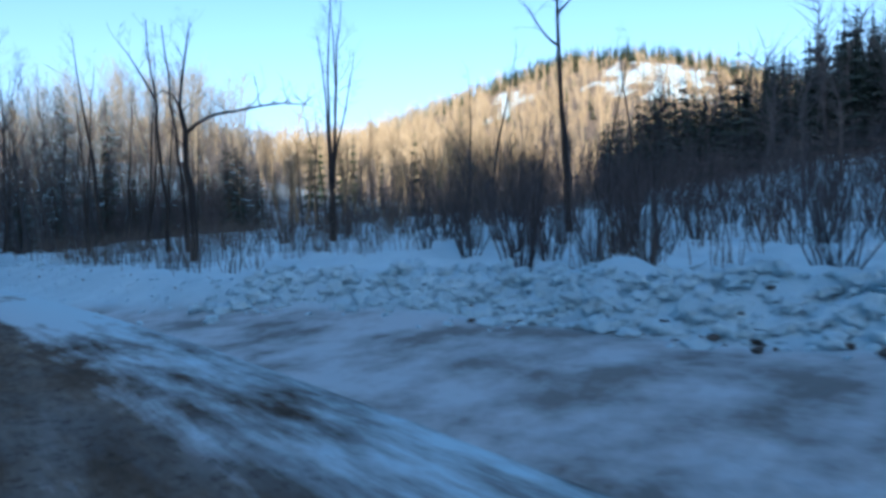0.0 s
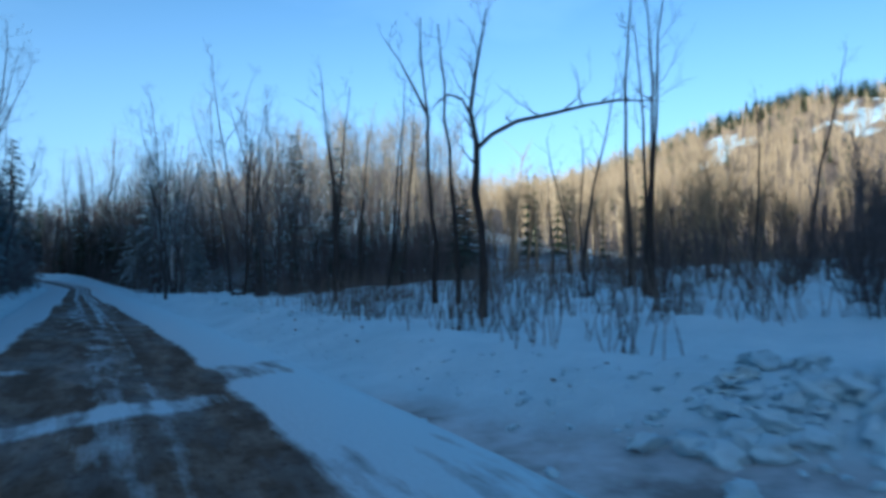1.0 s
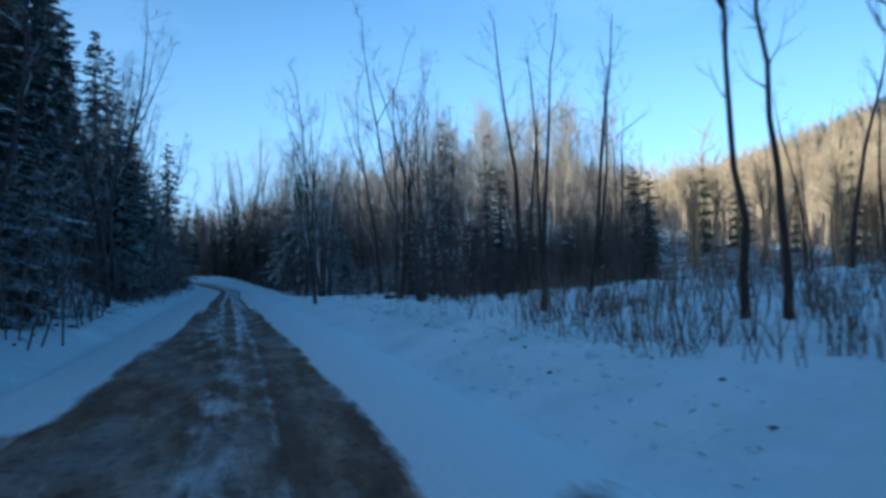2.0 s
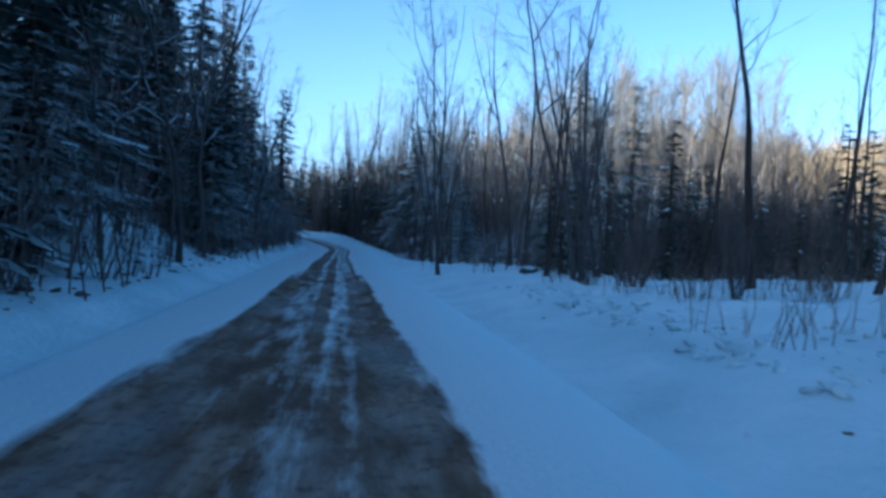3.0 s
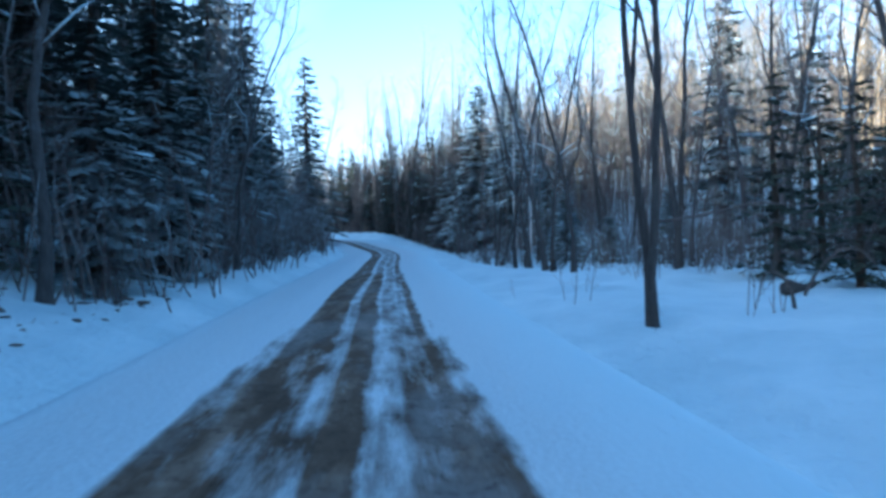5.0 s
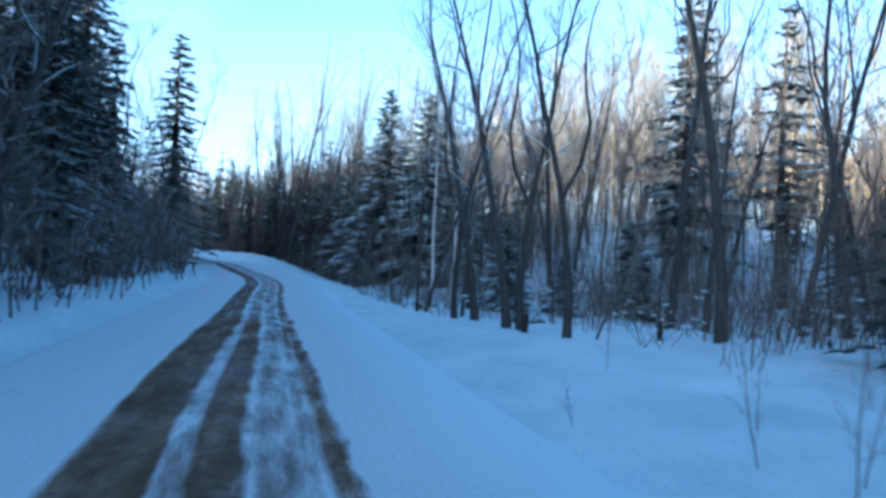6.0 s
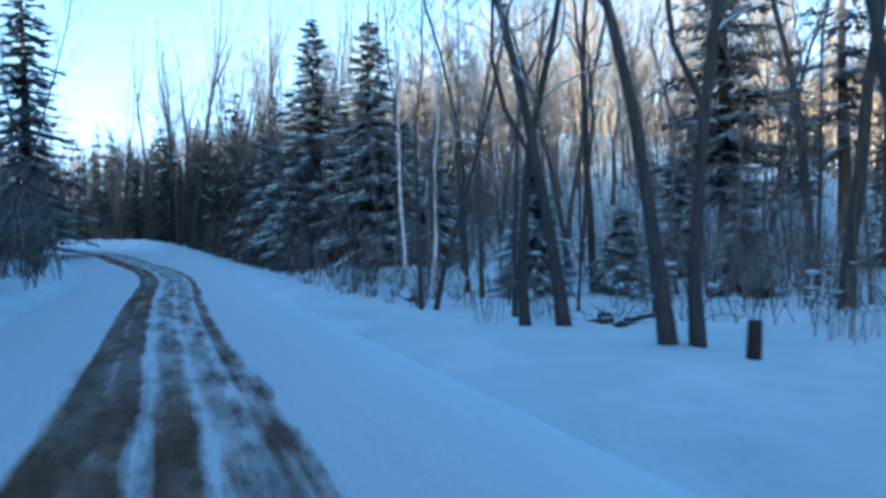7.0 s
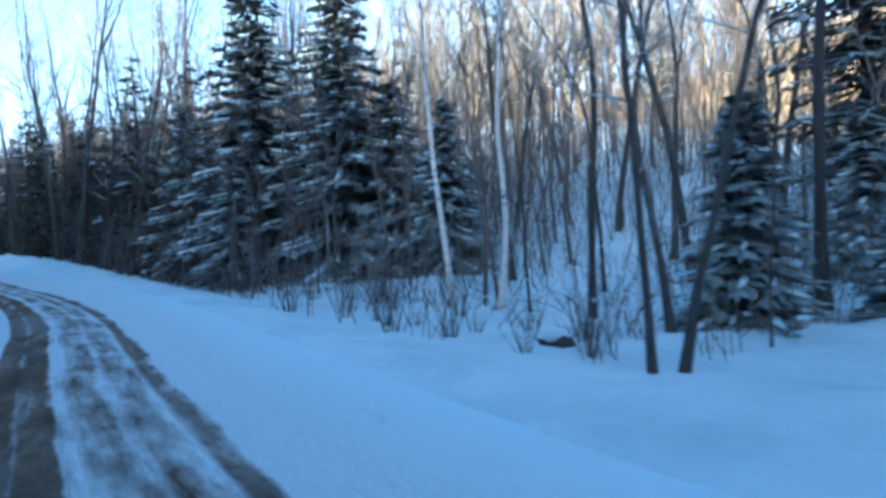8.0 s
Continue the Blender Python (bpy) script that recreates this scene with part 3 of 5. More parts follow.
def conifer(seed, name, height, width, snow=0.3, gap=0.30, bare=0.06, droop=0.35, per=8, ragged=0.25, thin=1.0, needles=None):
    """A spruce, fir or pine: trunk, tiers of drooping boughs, and the snow that lies on them."""
    rng = random.Random(seed)
    trunk, green, white = Shape(), Shape(), Shape()
    pts = grow(rng, Vector((0, 0, -0.15)), Vector((0, 0, 1)), height, 8, 0.012, 0.01)
    trunk.tube(pts, taper(0.022 * height ** 0.95 + 0.03, 0.012, 8), 6)
    z = height * bare + 0.1
    while z < height * 0.985:
        t = z / height
        reach0 = width * 0.5 * (1 - t) ** 0.8 * (0.55 + 0.45 * min(1, t / 0.12))
        count = max(4, int(per * (0.5 + 0.5 * (1 - t)) + 0.5))
        turn = rng.uniform(0, 6.28)
        for i in range(count):
            a = turn + 6.283 * i / count + rng.uniform(-0.25, 0.25)
            reach = reach0 * rng.uniform(1 - ragged * 1.6, 1 + ragged) + 0.08
            p = Vector((0, 0, z + rng.uniform(-0.5, 0.5) * gap))
            out = Vector((math.cos(a), math.sin(a), 0))
            side = Vector((-out.y, out.x, 0))
            fall = droop * (0.5 + 0.7 * (1 - t)) + rng.uniform(-0.12, 0.12)
            spine = [p]
            for k in range(1, 4):
                q = k / 3
                spine.append(p + out * (reach * q) + Vector((0, 0, reach * (-fall * q + 0.28 * fall * q * q) + (0.25 * reach * q if t > 0.8 else 0))))
            if bare > 0.1:
                trunk.tube(spine, [0.012 + 0.006 * reach, 0.010, 0.006, 0.002], 3)
            fingers = int((3 + reach * 3.2) * thin) + 1
            for j in range(fingers):
                q = (j + 0.6) / fingers * 3
                k = min(int(q), 2)
                at = spine[k].lerp(spine[k + 1], q - k)
                for sgn in (-1, 1):
                    d = (out * rng.uniform(0.5, 1.0) + side * sgn * rng.uniform(0.5, 1.1) + Vector((0, 0, -rng.uniform(0.05, 0.6)))).normalized()
                    ln = (0.22 + 0.30 * reach * (1 - 0.5 * q / 3)) * rng.uniform(0.6, 1.2)
                    green.blade(at, d, d.cross(Vector((0, 0, 1))).normalized(), ln, 0.13 + 0.26 * ln)
            green.blade(spine[3] - out * 0.1, (out + Vector((0, 0, -fall))).normalized(), side, 0.25 + 0.12 * reach, 0.12)
            if rng.random() < snow and reach > 0.25:
                w = 0.025 + 0.055 * reach * rng.uniform(0.4, 1.0)
                lump = []
                for k in (1, 2, 3):
                    lump.append(spine[k] + Vector((0, 0, 0.035)) + side * rng.uniform(-0.05, 0.05))
                base = len(white.v)
                for k, c in enumerate(lump):
                    ww = w * (0.8, 1.0, 0.45)[k]
                    white.v += [tuple(c + side * ww), tuple(c + Vector((0, 0, 0.05 + 0.2 * ww))), tuple(c - side * ww)]
                for k in (0, 1):
                    o = base + 3 * k
                    white.f += [(o, o + 1, o + 4, o + 3), (o + 1, o + 2, o + 5, o + 4)]
                white.f += [(base, base + 2, base + 1), (base + 6, base + 7, base + 8)]
        z += gap * (0.75 + 0.5 * rng.random()) * (1 - 0.35 * t)
    thing = new(name)
    trunk.put("trunk", BARK_CONIFER, thing)
    green.put("foliage", needles or NEEDLES, thing, False)
    if snow > 0:
        tagged(white.put("snow_load", SNOW, thing), kind="stuff")
    return thing


def spread(rng, count, inside, box, apart, taken):
    """Random places in a box that satisfy a rule and keep their distance."""
    out, tries = [], 0
    while len(out) < count and tries < count * 60:
        tries += 1
        x, y = rng.uniform(box[0], box[1]), rng.uniform(box[2], box[3])
        if not inside(x, y):
            continue
        if any((x - a) ** 2 + (y - b) ** 2 < apart * apart for a, b in taken):
            continue
        taken.append((x, y))
        out.append((x, y))
    return out


def side_of(x, y):
    return float(road_frame(x, y)[1][0])


def stand(x, y, turn=0.0, size=1.0, lean=0.0, tall=1.0):
    m = pose(x, y, land_at(x, y) - 0.02, math.degrees(lean) * math.cos(turn), math.degrees(lean) * math.sin(turn), math.degrees(turn))
    return m @ Matrix.Diagonal((size, size, size * tall, 1))


used = set()


def plant(proto, m, label, category, group):
    """Stands the first model itself, then copies of it."""
    if proto.name in used:
        sc = proto.scale
        ob = copy_thing(proto, m @ Matrix.Diagonal((1 / sc.x, 1 / sc.y, 1 / sc.z, 1)))
    else:
        used.add(proto.name)
        proto.matrix_basis = m
        ob = proto
    return tagged(ob, label, category, group)


# ---------------- models of the trees ----------------
GROVE = [bare_tree(100 + k, "bare_tree", h, r, st, n, re, ri, 5, 5, ln, twig_mat=TWIG_FROST, bark=BARK_FROST, wander=0.085, forks=f, snowy=True) for k, (h, r, st, n, re, ri, ln, f) in enumerate([
    (13.0, 0.115, 0.30, 13, 3.1, 0.80, 0.06, 2), (14.5, 0.125, 0.36, 13, 2.9, 0.85, 0.08, 1), (11.5, 0.09, 0.30, 12, 2.6, 0.80, 0.10, 1),
    (15.5, 0.13, 0.34, 13, 3.4, 0.75, 0.07, 2), (12.5, 0.065, 0.30, 14, 2.2, 0.90, 0.09, 0), (10.0, 0.055, 0.22, 14, 2.0, 0.85, 0.11, 0)])]
MAPLES = [bare_tree(130 + k, "bare_tree", h, r, st, n, re, 0.80, 6, 5, 0.03, stems, wander=0.07, forks=2) for k, (h, r, st, n, re, stems) in enumerate([
    (13.5, 0.115, 0.34, 8, 3.8, 2), (12.5, 0.10, 0.38, 7, 3.4, 2), (14.0, 0.11, 0.32, 11, 4.0, 1)])]
SNAGS = [bare_tree(150 + k, "dead_tree", h, r, st, n, re, ri, 3, 2, 0.06, stems, BARK_DEAD, BARK_DEAD, 0.05) for k, (h, r, st, n, re, ri, stems) in enumerate([
    (9.0, 0.10, 0.50, 8, 1.4, 1.05, 1), (8.0, 0.09, 0.50, 7, 1.6, 1.10, 2), (10.0, 0.095, 0.58, 7, 1.1, 1.15, 1), (7.0, 0.07, 0.55, 6, 1.0, 1.1, 1)])]
BIRCHES = [bare_tree(170 + k, "birch_tree", h, 0.085, 0.42, 16, 2.3, 0.85, 5, 6, 0.12, 1, BIRCH, TWIG_FROST, 0.05) for k, h in enumerate((13.0, 11.5))]
SAPLINGS = [bare_tree(180 + k, "sapling", h, 0.03, 0.25, 9, 0.9, 0.9, 3, 3, 0.06) for k, h in enumerate((4.5, 5.5, 3.4))]
YOUNG = [conifer(260 + k, "young_spruce", h, w, 0.07, g, 0.02, 0.35, 6, 0.3, 0.55, NEEDLES_SHADED) for k, (h, w, g) in enumerate([(6.5, 2.9, 0.50), (5.0, 2.5, 0.44), (8.0, 3.2, 0.60), (3.6, 2.0, 0.36)])]
SPRUCES = [conifer(200 + k, "spruce_tree", h, w, sn, g, b, dr, 7) for k, (h, w, sn, g, b, dr) in enumerate([
    (17.0, 5.0, 0.06, 0.50, 0.05, 0.45), (14.0, 4.4, 0.06, 0.46, 0.04, 0.45), (20.0, 5.2, 0.05, 0.58, 0.06, 0.5), (11.0, 3.8, 0.08, 0.40, 0.03, 0.4)])]
FIRS = [conifer(220 + k, "fir_tree", h, w, sn, g, 0.03, 0.42, 9) for k, (h, w, sn, g) in enumerate([
    (11.5, 5.6, 0.8, 0.34), (10.5, 5.2, 0.8, 0.34), (3.8, 2.3, 0.85, 0.20), (2.2, 1.5, 0.8, 0.17), (5.5, 3.2, 0.8, 0.24)])]
PINES = [conifer(240, "pine_tree", 15.2, 6.0, 0.3, 0.5, 0.14, 0.2, 7, 0.35, 0.8), conifer(241, "pine_tree", 13.5, 5.6, 0.2, 0.8, 0.28, 0.1, 5, 0.4, 0.7)]

rng = random.Random(7)
taken = []


def bare_at(models, x, y, height=None, lean=0.0, label="leafless grey-barked tree standing in snow", category="tree", group="bare trees of the grove"):
    k = rng.randrange(len(models))
    taken.append((x, y))
    size = rng.uniform(0.88, 1.12)
    return plant(models[k], stand(x, y, rng.uniform(0, 6.28), size, lean), label, category, group)


# ---------------- the marsh by the road ----------------
def crooked_tree():
    """The dead tree with one long level limb."""
    r = random.Random(31)
    trunk, limb, crown = Shape(), Shape(), Shape()
    V = Vector
    stem = [V((0, 0, -0.2)), V((0.02, 0.02, 1.0)), V((-0.05, 0.05, 2.0)), V((-0.18, 0.02, 2.7)), V((-0.12, -0.02, 3.2)), V((-0.12, 0, 3.75)), V((-0.28, 0.02, 4.5)), V((-0.16, 0.03, 5.3)), V((0.02, 0.0, 6.1)), V((0.1, 0.05, 6.7))]
    trunk.tube(stem, [0.115, 0.098, 0.088, 0.092, 0.08, 0.072, 0.052, 0.038, 0.024, 0.009], 8)
    arm = [V((-0.12, 0, 3.65)), V((0.25, -0.02, 3.92)), V((0.8, 0.05, 4.16)), V((1.55, -0.03, 4.2)), V((2.3, 0.1, 4.32)), V((2.9, 0.1, 4.34)), V((3.4, 0.15, 4.28)), V((3.8, 0.2, 4.22))]
    limb.tube(arm, [0.055, 0.048, 0.044, 0.037, 0.03, 0.022, 0.013, 0.003], 6)
    hook = [V((-0.25, 0.02, 4.35)), V((-0.5, 0.05, 4.8)), V((-0.85, 0.05, 4.95)), V((-1.15, 0.0, 4.75)), V((-1.3, 0.0, 4.5))]
    crown.tube(hook, [0.035, 0.03, 0.024, 0.016, 0.003], 5)
    boughs(r, crown, arm, [0.06] * 8, 9, 0.25, 0.8, 0.7, 2, 2)
    boughs(r, crown, stem, taper(0.12, 0.02, 9), 12, 0.42, 1.1, 0.8, 3, 2)
    thing = new("dead_tree")
    trunk.put("trunk", BARK_DEAD, thing)
    limb.put("limb", BARK_DEAD, thing)
    crown.put("crown", BARK_DEAD, thing)
    thing.matrix_basis = pose(9.35, 18.6, land_at(9.35, 18.6), 0, 0, -60)
    tagged(thing, "crooked dead tree with one long level limb in the marsh", "tree")
    taken.append((9.35, 18.6))


def twin_tree(x, y, turn, height, label):
    """A tall dead tree with side limbs well above the ground."""
    r = random.Random(int(x * 10))
    trunk, crown = Shape(), Shape()
    stem = grow(r, Vector((0, 0, -0.2)), Vector((0, 0, 1)), height, 11, 0.025, 0.02)
    radii = taper(0.125, 0.015, 11)
    trunk.tube(stem, radii, 7)
    for sx, z0, ln, up in ((-1, 0.58, 2.2, 0.6), (1, 0.66, 1.5, 0.75), (0.6, 0.8, 1.2, 1.0), (-0.5, 0.86, 1.0, 1.0)):
        k = int(z0 * 11)
        arm = grow(r, stem[k], Vector((sx, 0.2, up)), ln, 6, 0.12, 0.03)
        crown.tube(arm, taper(0.05, 0.003, 6), 5)
        boughs(r, crown, arm, taper(0.04, 0.01, 6), 5, 0.3, 0.6, 0.8, 2, 2)
    boughs(r, crown, stem, radii, 7, 0.6, 0.9, 0.9, 2, 2)
    thing = new("dead_tree")
    trunk.put("trunk", BARK_DEAD, thing)
    crown.put("crown", BARK_DEAD, thing)
    thing.matrix_basis = pose(x, y, land_at(x, y), 0, 0, turn)
    tagged(thing, label, "tree")
    taken.append((x, y))


crooked_tree()
twin_tree(18.9, 12.1, -60, 11.5, "tall dead tree with spreading upper limbs in the marsh")
for x, y, k, s in ((13.9, 18.05, 1, 1.05), (14.3, 18.6, 2, 0.85), (16.3, 21.0, 2, 0.95), (24.0, 31.5, 0, 1.1), (22.3, 31.6, 3, 0.75),
                   (9.7, 27.9, 1, 0.95), (14.2, 33.2, 1, 1.15), (13.2, 35.8, 0, 1.2), (11.2, 45.3, 1, 1.2), (20.0, 27.0, 3, 0.9), (27.0, 22.0, 0, 1.0), (17.5, 38.0, 2, 1.0),
                   (21.0, 41.0, 1, 1.1), (28.0, 37.0, 3, 1.2), (31.0, 27.0, 2, 0.9), (25.0, 14.0, 3, 1.1), (33.0, 17.0, 0, 1.0), (19.0, 47.0, 0, 1.2)):
    taken.append((x, y))
    plant(SNAGS[k], stand(x, y, rng.uniform(0, 6.28), s, 0.04), "weathered dead tree standing in the snowy marsh", "tree", "dead trees of the marsh")


def forked_snag(x, y, turn, height, sway, fork):
    """A slim dead stem that sways to one side, forked or plain, with a few broken limbs."""
    r = random.Random(int(x * 100))
    trunk, crown = Shape(), Shape()
    stem = [Vector((sway * (k / 9) ** 1.3 + r.gauss(0, 0.035), r.gauss(0, 0.035), -0.2 + (height + 0.2) * k / 9)) for k in range(10)]
    radii = taper(0.078, 0.016, 9)
    radii[0] = 0.10
    trunk.tube(stem, radii, 8)
    if fork:
        arm = grow(r, stem[6], Vector((-0.55, 0.1, 1)), height * 0.32, 6, 0.07, 0.03)
        crown.tube(arm, taper(0.05, 0.004, 6), 5)
        boughs(r, crown, arm, taper(0.04, 0.01, 6), 5, 0.3, 0.5, 0.8, 2, 2)
    boughs(r, crown, stem, radii, 9, 0.45, 0.7, 0.85, 2, 2)
    thing = new("dead_tree")
    trunk.put("trunk", BARK_DEAD, thing)
    crown.put("crown", BARK_DEAD, thing)
    thing.matrix_basis = pose(x, y, land_at(x, y), 0, 0, turn)
    tagged(thing, "slim forked dead tree in the snowy marsh" if fork else "slim straight dead tree in the snowy marsh", "tree", "dead trees of the marsh")
    taken.append((x, y))


forked_snag(10.7, 21.7, -20, 7.4, -0.55, False)
forked_snag(10.2, 22.1, -20, 7.6, -0.35, True)


def shrub(seed, height, stems, twigs, spread_out=0.45):
    r = random.Random(seed)
    stem, out = Shape(), Shape()
    for _ in range(stems):
        a = r.uniform(0, 6.28)
        foot = Vector((math.cos(a), math.sin(a), 0)) * r.uniform(0, 0.3)
        d = Vector((math.cos(a) * r.uniform(0.1, spread_out), math.sin(a) * r.uniform(0.1, spread_out), 1))
        st = grow(r, foot + Vector((0, 0, -0.1)), d, height * r.uniform(0.55, 1.1), 4, 0.10, 0.03)
        stem.tube(st, taper(0.016, 0.003, 4), 3)
        for _ in range(twigs):
            k = r.randrange(1, 5)
            q = st[k - 1].lerp(st[k], r.random())
            tw = ((st[k] - st[k - 1]).normalized() + outward(r, None, r.uniform(0, 0.9)) * 0.8).normalized()
            ln = r.uniform(0.25, 0.55) * height * 0.4
            out.tube([q, q + tw * ln], [0.006, 0.002], 3)
            b = q + tw * ln * r.uniform(0.3, 0.8)
            out.tube([b, b + (tw + outward(r, None, r.uniform(0, 0.8)) * 0.8).normalized() * ln * 0.5], [0.004, 0.0015], 3)
    thing = new("willow_shrub")
    stem.put("stem", SHRUBS, thing)
    out.put("crown", SHRUBS, thing)
    return thing


WILLOWS = [shrub(300 + k, h, n, t) for k, (h, n, t) in enumerate([(2.4, 15, 11), (3.2, 16, 12), (1.6, 13, 9), (2.9, 18, 11)])]


def open_marsh(x, y):
    """The stretch of the marsh without brush."""
    return (y > 15) & (x - 2 > 0.72 * (y - 13.5)) & (x - 2 < 1.45 * (y - 13.5)) & (x < 50)


def marsh(x, y):
    d = side_of(x, y)
    return d > 6.8


# thick brush along the far edge of the marsh and before the grove
for x, y in spread(rng, 80, lambda x, y: marsh(x, y) and 10 < math.hypot(x, y - 4) and (y < 9 + 0.35 * x or x > 17 or y > 30) and not (y > 44 and x < 18) and not open_marsh(x, y), (7, 46, 2, 58), 1.15, []):
    plant(WILLOWS[rng.randrange(4)], stand(x, y, rng.uniform(0, 6.28), rng.uniform(0.75, 1.3)), "leafless willow shrub rising from the snow", "shrub", "willow shrubs of the marsh")


for x, y in spread(rng, 30, lambda x, y: y < 26 - 0.55 * (x - 10), (12.2, 25, 7, 20), 0.75, []):
    plant(WILLOWS[rng.randrange(4)], stand(x, y, rng.uniform(0, 6.28), rng.uniform(0.6, 1.0)), "leafless willow shrub in a dense marsh clump", "shrub", "willow shrubs of the marsh")


def weeds():
    """Dry stalks in tufts, standing and bent, all over the marsh."""
    r = random.Random(17)
    out = Shape()
    tufts = spread(r, 560, lambda x, y: side_of(x, y) > 4.9 + (2.4 if y < 11 else 0) and not (y > 46 and r.random() < 0.85), (6, 36, 4, 74), 0.35, [])
    tufts = [q for q in tufts if float(waves(q[0], q[1], 41, 4.0)) > -0.03]
    tufts += spread(r, 170, lambda x, y: side_of(x, y) > (4.8 if y > 16 else 5.6), (6.5, 18, 14, 29), 0.4, [])
    tufts += spread(r, 180, lambda x, y: side_of(x, y) > 6.5 and float(waves(x, y, 41, 4.0)) > 0.05 and x - 2 > 0.35 * (y - 13.5), (8, 42, 9, 38), 0.45, [])
    for x, y in tufts:
        z = land_at(x, y)
        big = r.random() < 0.4
        for _ in range(r.randrange(9, 18) if big else r.randrange(4, 9)):
            p = Vector((x + r.gauss(0, 0.22), y + r.gauss(0, 0.22), z - 0.05))
            h = r.uniform(0.3, 1.0) * (1.35 if big else 0.85)
            top = p + Vector((r.gauss(0, 0.22), r.gauss(0, 0.22), 1)).normalized() * h
            pts = [p, p.lerp(top, 0.6) + Vector((r.gauss(0, 0.02), r.gauss(0, 0.02), 0)), top]
            out.tube(pts, [0.009, 0.007, 0.002], 3)
            if r.random() < 0.4:
                e = top + Vector((r.gauss(0, 0.14), r.gauss(0, 0.14), r.uniform(-0.22, 0.05)))
                out.tube([top, e], [0.006, 0.002], 3)
    ob = out.put("marsh_weeds", WEEDS, None, False)
    tagged(ob, "dry brown weeds and reed stalks sticking out of snow", "weeds", kind="stuff")


weeds()


def chunk(r, size, level=2):
    bm = bmesh.new()
    bmesh.ops.create_icosphere(bm, subdivisions=level, radius=size)
    o = Vector((r.uniform(0, 50), r.uniform(0, 50), r.uniform(0, 50)))
    for v in bm.verts:
        near = v.co / size
        v.co *= 0.85 + 0.6 * noise.noise(near * 1.6 + o) + 0.35 * noise.noise(near * 3.6 + o) + 0.16 * noise.noise(near * 8.0 + o)
        v.co.z *= 0.75
    s = Shape()
    s.v = [tuple(v.co) for v in bm.verts]
    s.f = [tuple(v.index for v in f.verts) for f in bm.faces]
    bm.free()
    return s


def bank_edge(s, off):
    """A place beside the road: s metres along, off metres to the right of the crown."""
    a = s + START
    x, y = np.interp(a, ALONG, LINE[:, 0]), np.interp(a, ALONG, LINE[:, 1])
    tx, ty = np.interp(a + 0.3, ALONG, LINE[:, 0]) - x, np.interp(a + 0.3, ALONG, LINE[:, 1]) - y
    n = math.hypot(tx, ty)
    return float(x + ty / n * off), float(y - tx / n * off)


def ploughed_lumps():
    r = random.Random(5)
    white, dark = Shape(), Shape()
    shapes = [chunk(r, 0.5, 2) for _ in range(4)] + [chunk(r, 0.5, 1) for _ in range(10)]
    blocks = [chunk(r, 0.5, 3) for _ in range(7)]
    for _ in range(2100):
        s = r.uniform(-7, 11) if r.random() < 0.85 else r.uniform(11, 24)
        out = float(np.interp(s, [-60, 0, 8, 12, 20, 120], [4.6, 4.6, 3.2, 1.1, 0.9, 0.9])) + ROAD_HALF
        x, y = bank_edge(s, out - 0.25 + r.gauss(0.15, 0.5))
        k = (0.06 + 0.29 * r.random() ** 2.4) * (1.0 if s < 11 else 0.35)
        white.add(r.choice(blocks if k > 0.16 else shapes), pose(x, y, land_at(x, y) + 0.08 * k, r.uniform(-30, 30), r.uniform(-30, 30), r.uniform(0, 360)) @ Matrix.Diagonal((k * 1.3, k, k * 0.9, 1)))
    for _ in range(60):
        s = r.uniform(-4, 34)
        out = float(np.interp(s, [-60, 0, 8, 12, 20, 120], [4.3, 4.3, 2.9, 0.9, 0.9, 1.2])) + ROAD_HALF
        x, y = bank_edge(s, out + abs(r.gauss(0, 0.9)))
        k = 0.02 + 0.06 * r.random() ** 2
        dark.add(r.choice(shapes), pose(x, y, land_at(x, y) + 0.25 * k, r.uniform(-30, 30), 0, r.uniform(0, 360)) @ Matrix.Diagonal((k * 1.4, k, k * 0.8, 1)))
    for _ in range(480):
        s = r.uniform(20, 38)
        x, y = bank_edge(s, ROAD_HALF + 1.4 + abs(r.gauss(0, 1.6)))
        k = 0.05 + 0.17 * r.random() ** 2
        white.add(shapes[4 + r.randrange(10)], pose(x, y, land_at(x, y) + 0.05 * k, r.uniform(-30, 30), r.uniform(-30, 30), r.uniform(0, 360)) @ Matrix.Diagonal((k * 1.4, k, k * 0.8, 1)))
    for _ in range(60):
        s = r.uniform(-3, 8)
        x, y = bank_edge(s, float(np.interp(s, [-60, 0, 8], [4.6, 4.6, 3.2])) + ROAD_HALF - 0.75 + r.gauss(0, 0.2))
        k = 0.04 + 0.13 * r.random() ** 2
        dark.add(r.choice(shapes), pose(x, y, land_at(x, y) + 0.2 * k, r.uniform(-30, 30), 0, r.uniform(0, 360)) @ Matrix.Diagonal((k * 1.4, k, k * 0.8, 1)))
    for _ in range(420):
        s = r.uniform(16, 52)
        x, y = bank_edge(s, -ROAD_HALF - 0.9 - abs(r.gauss(0, 1.5)))
        k = 0.03 + 0.16 * r.random() ** 2.4
        dark.add(shapes[4 + r.randrange(10)], pose(x, y, land_at(x, y) + 0.1 * k, r.uniform(-30, 30), 0, r.uniform(0, 360)) @ Matrix.Diagonal((k * 1.6, k, k * 0.7, 1)))
    tagged(white.put("ploughed_snow_lumps", SNOW_DIRTY), "heap of ploughed snow lumps along the road bank", "snow", kind="stuff")
    tagged(dark.put("frozen_clods", EARTH, None, False), "dark frozen clods scattered on the snow bank", "clods", kind="stuff")


ploughed_lumps()

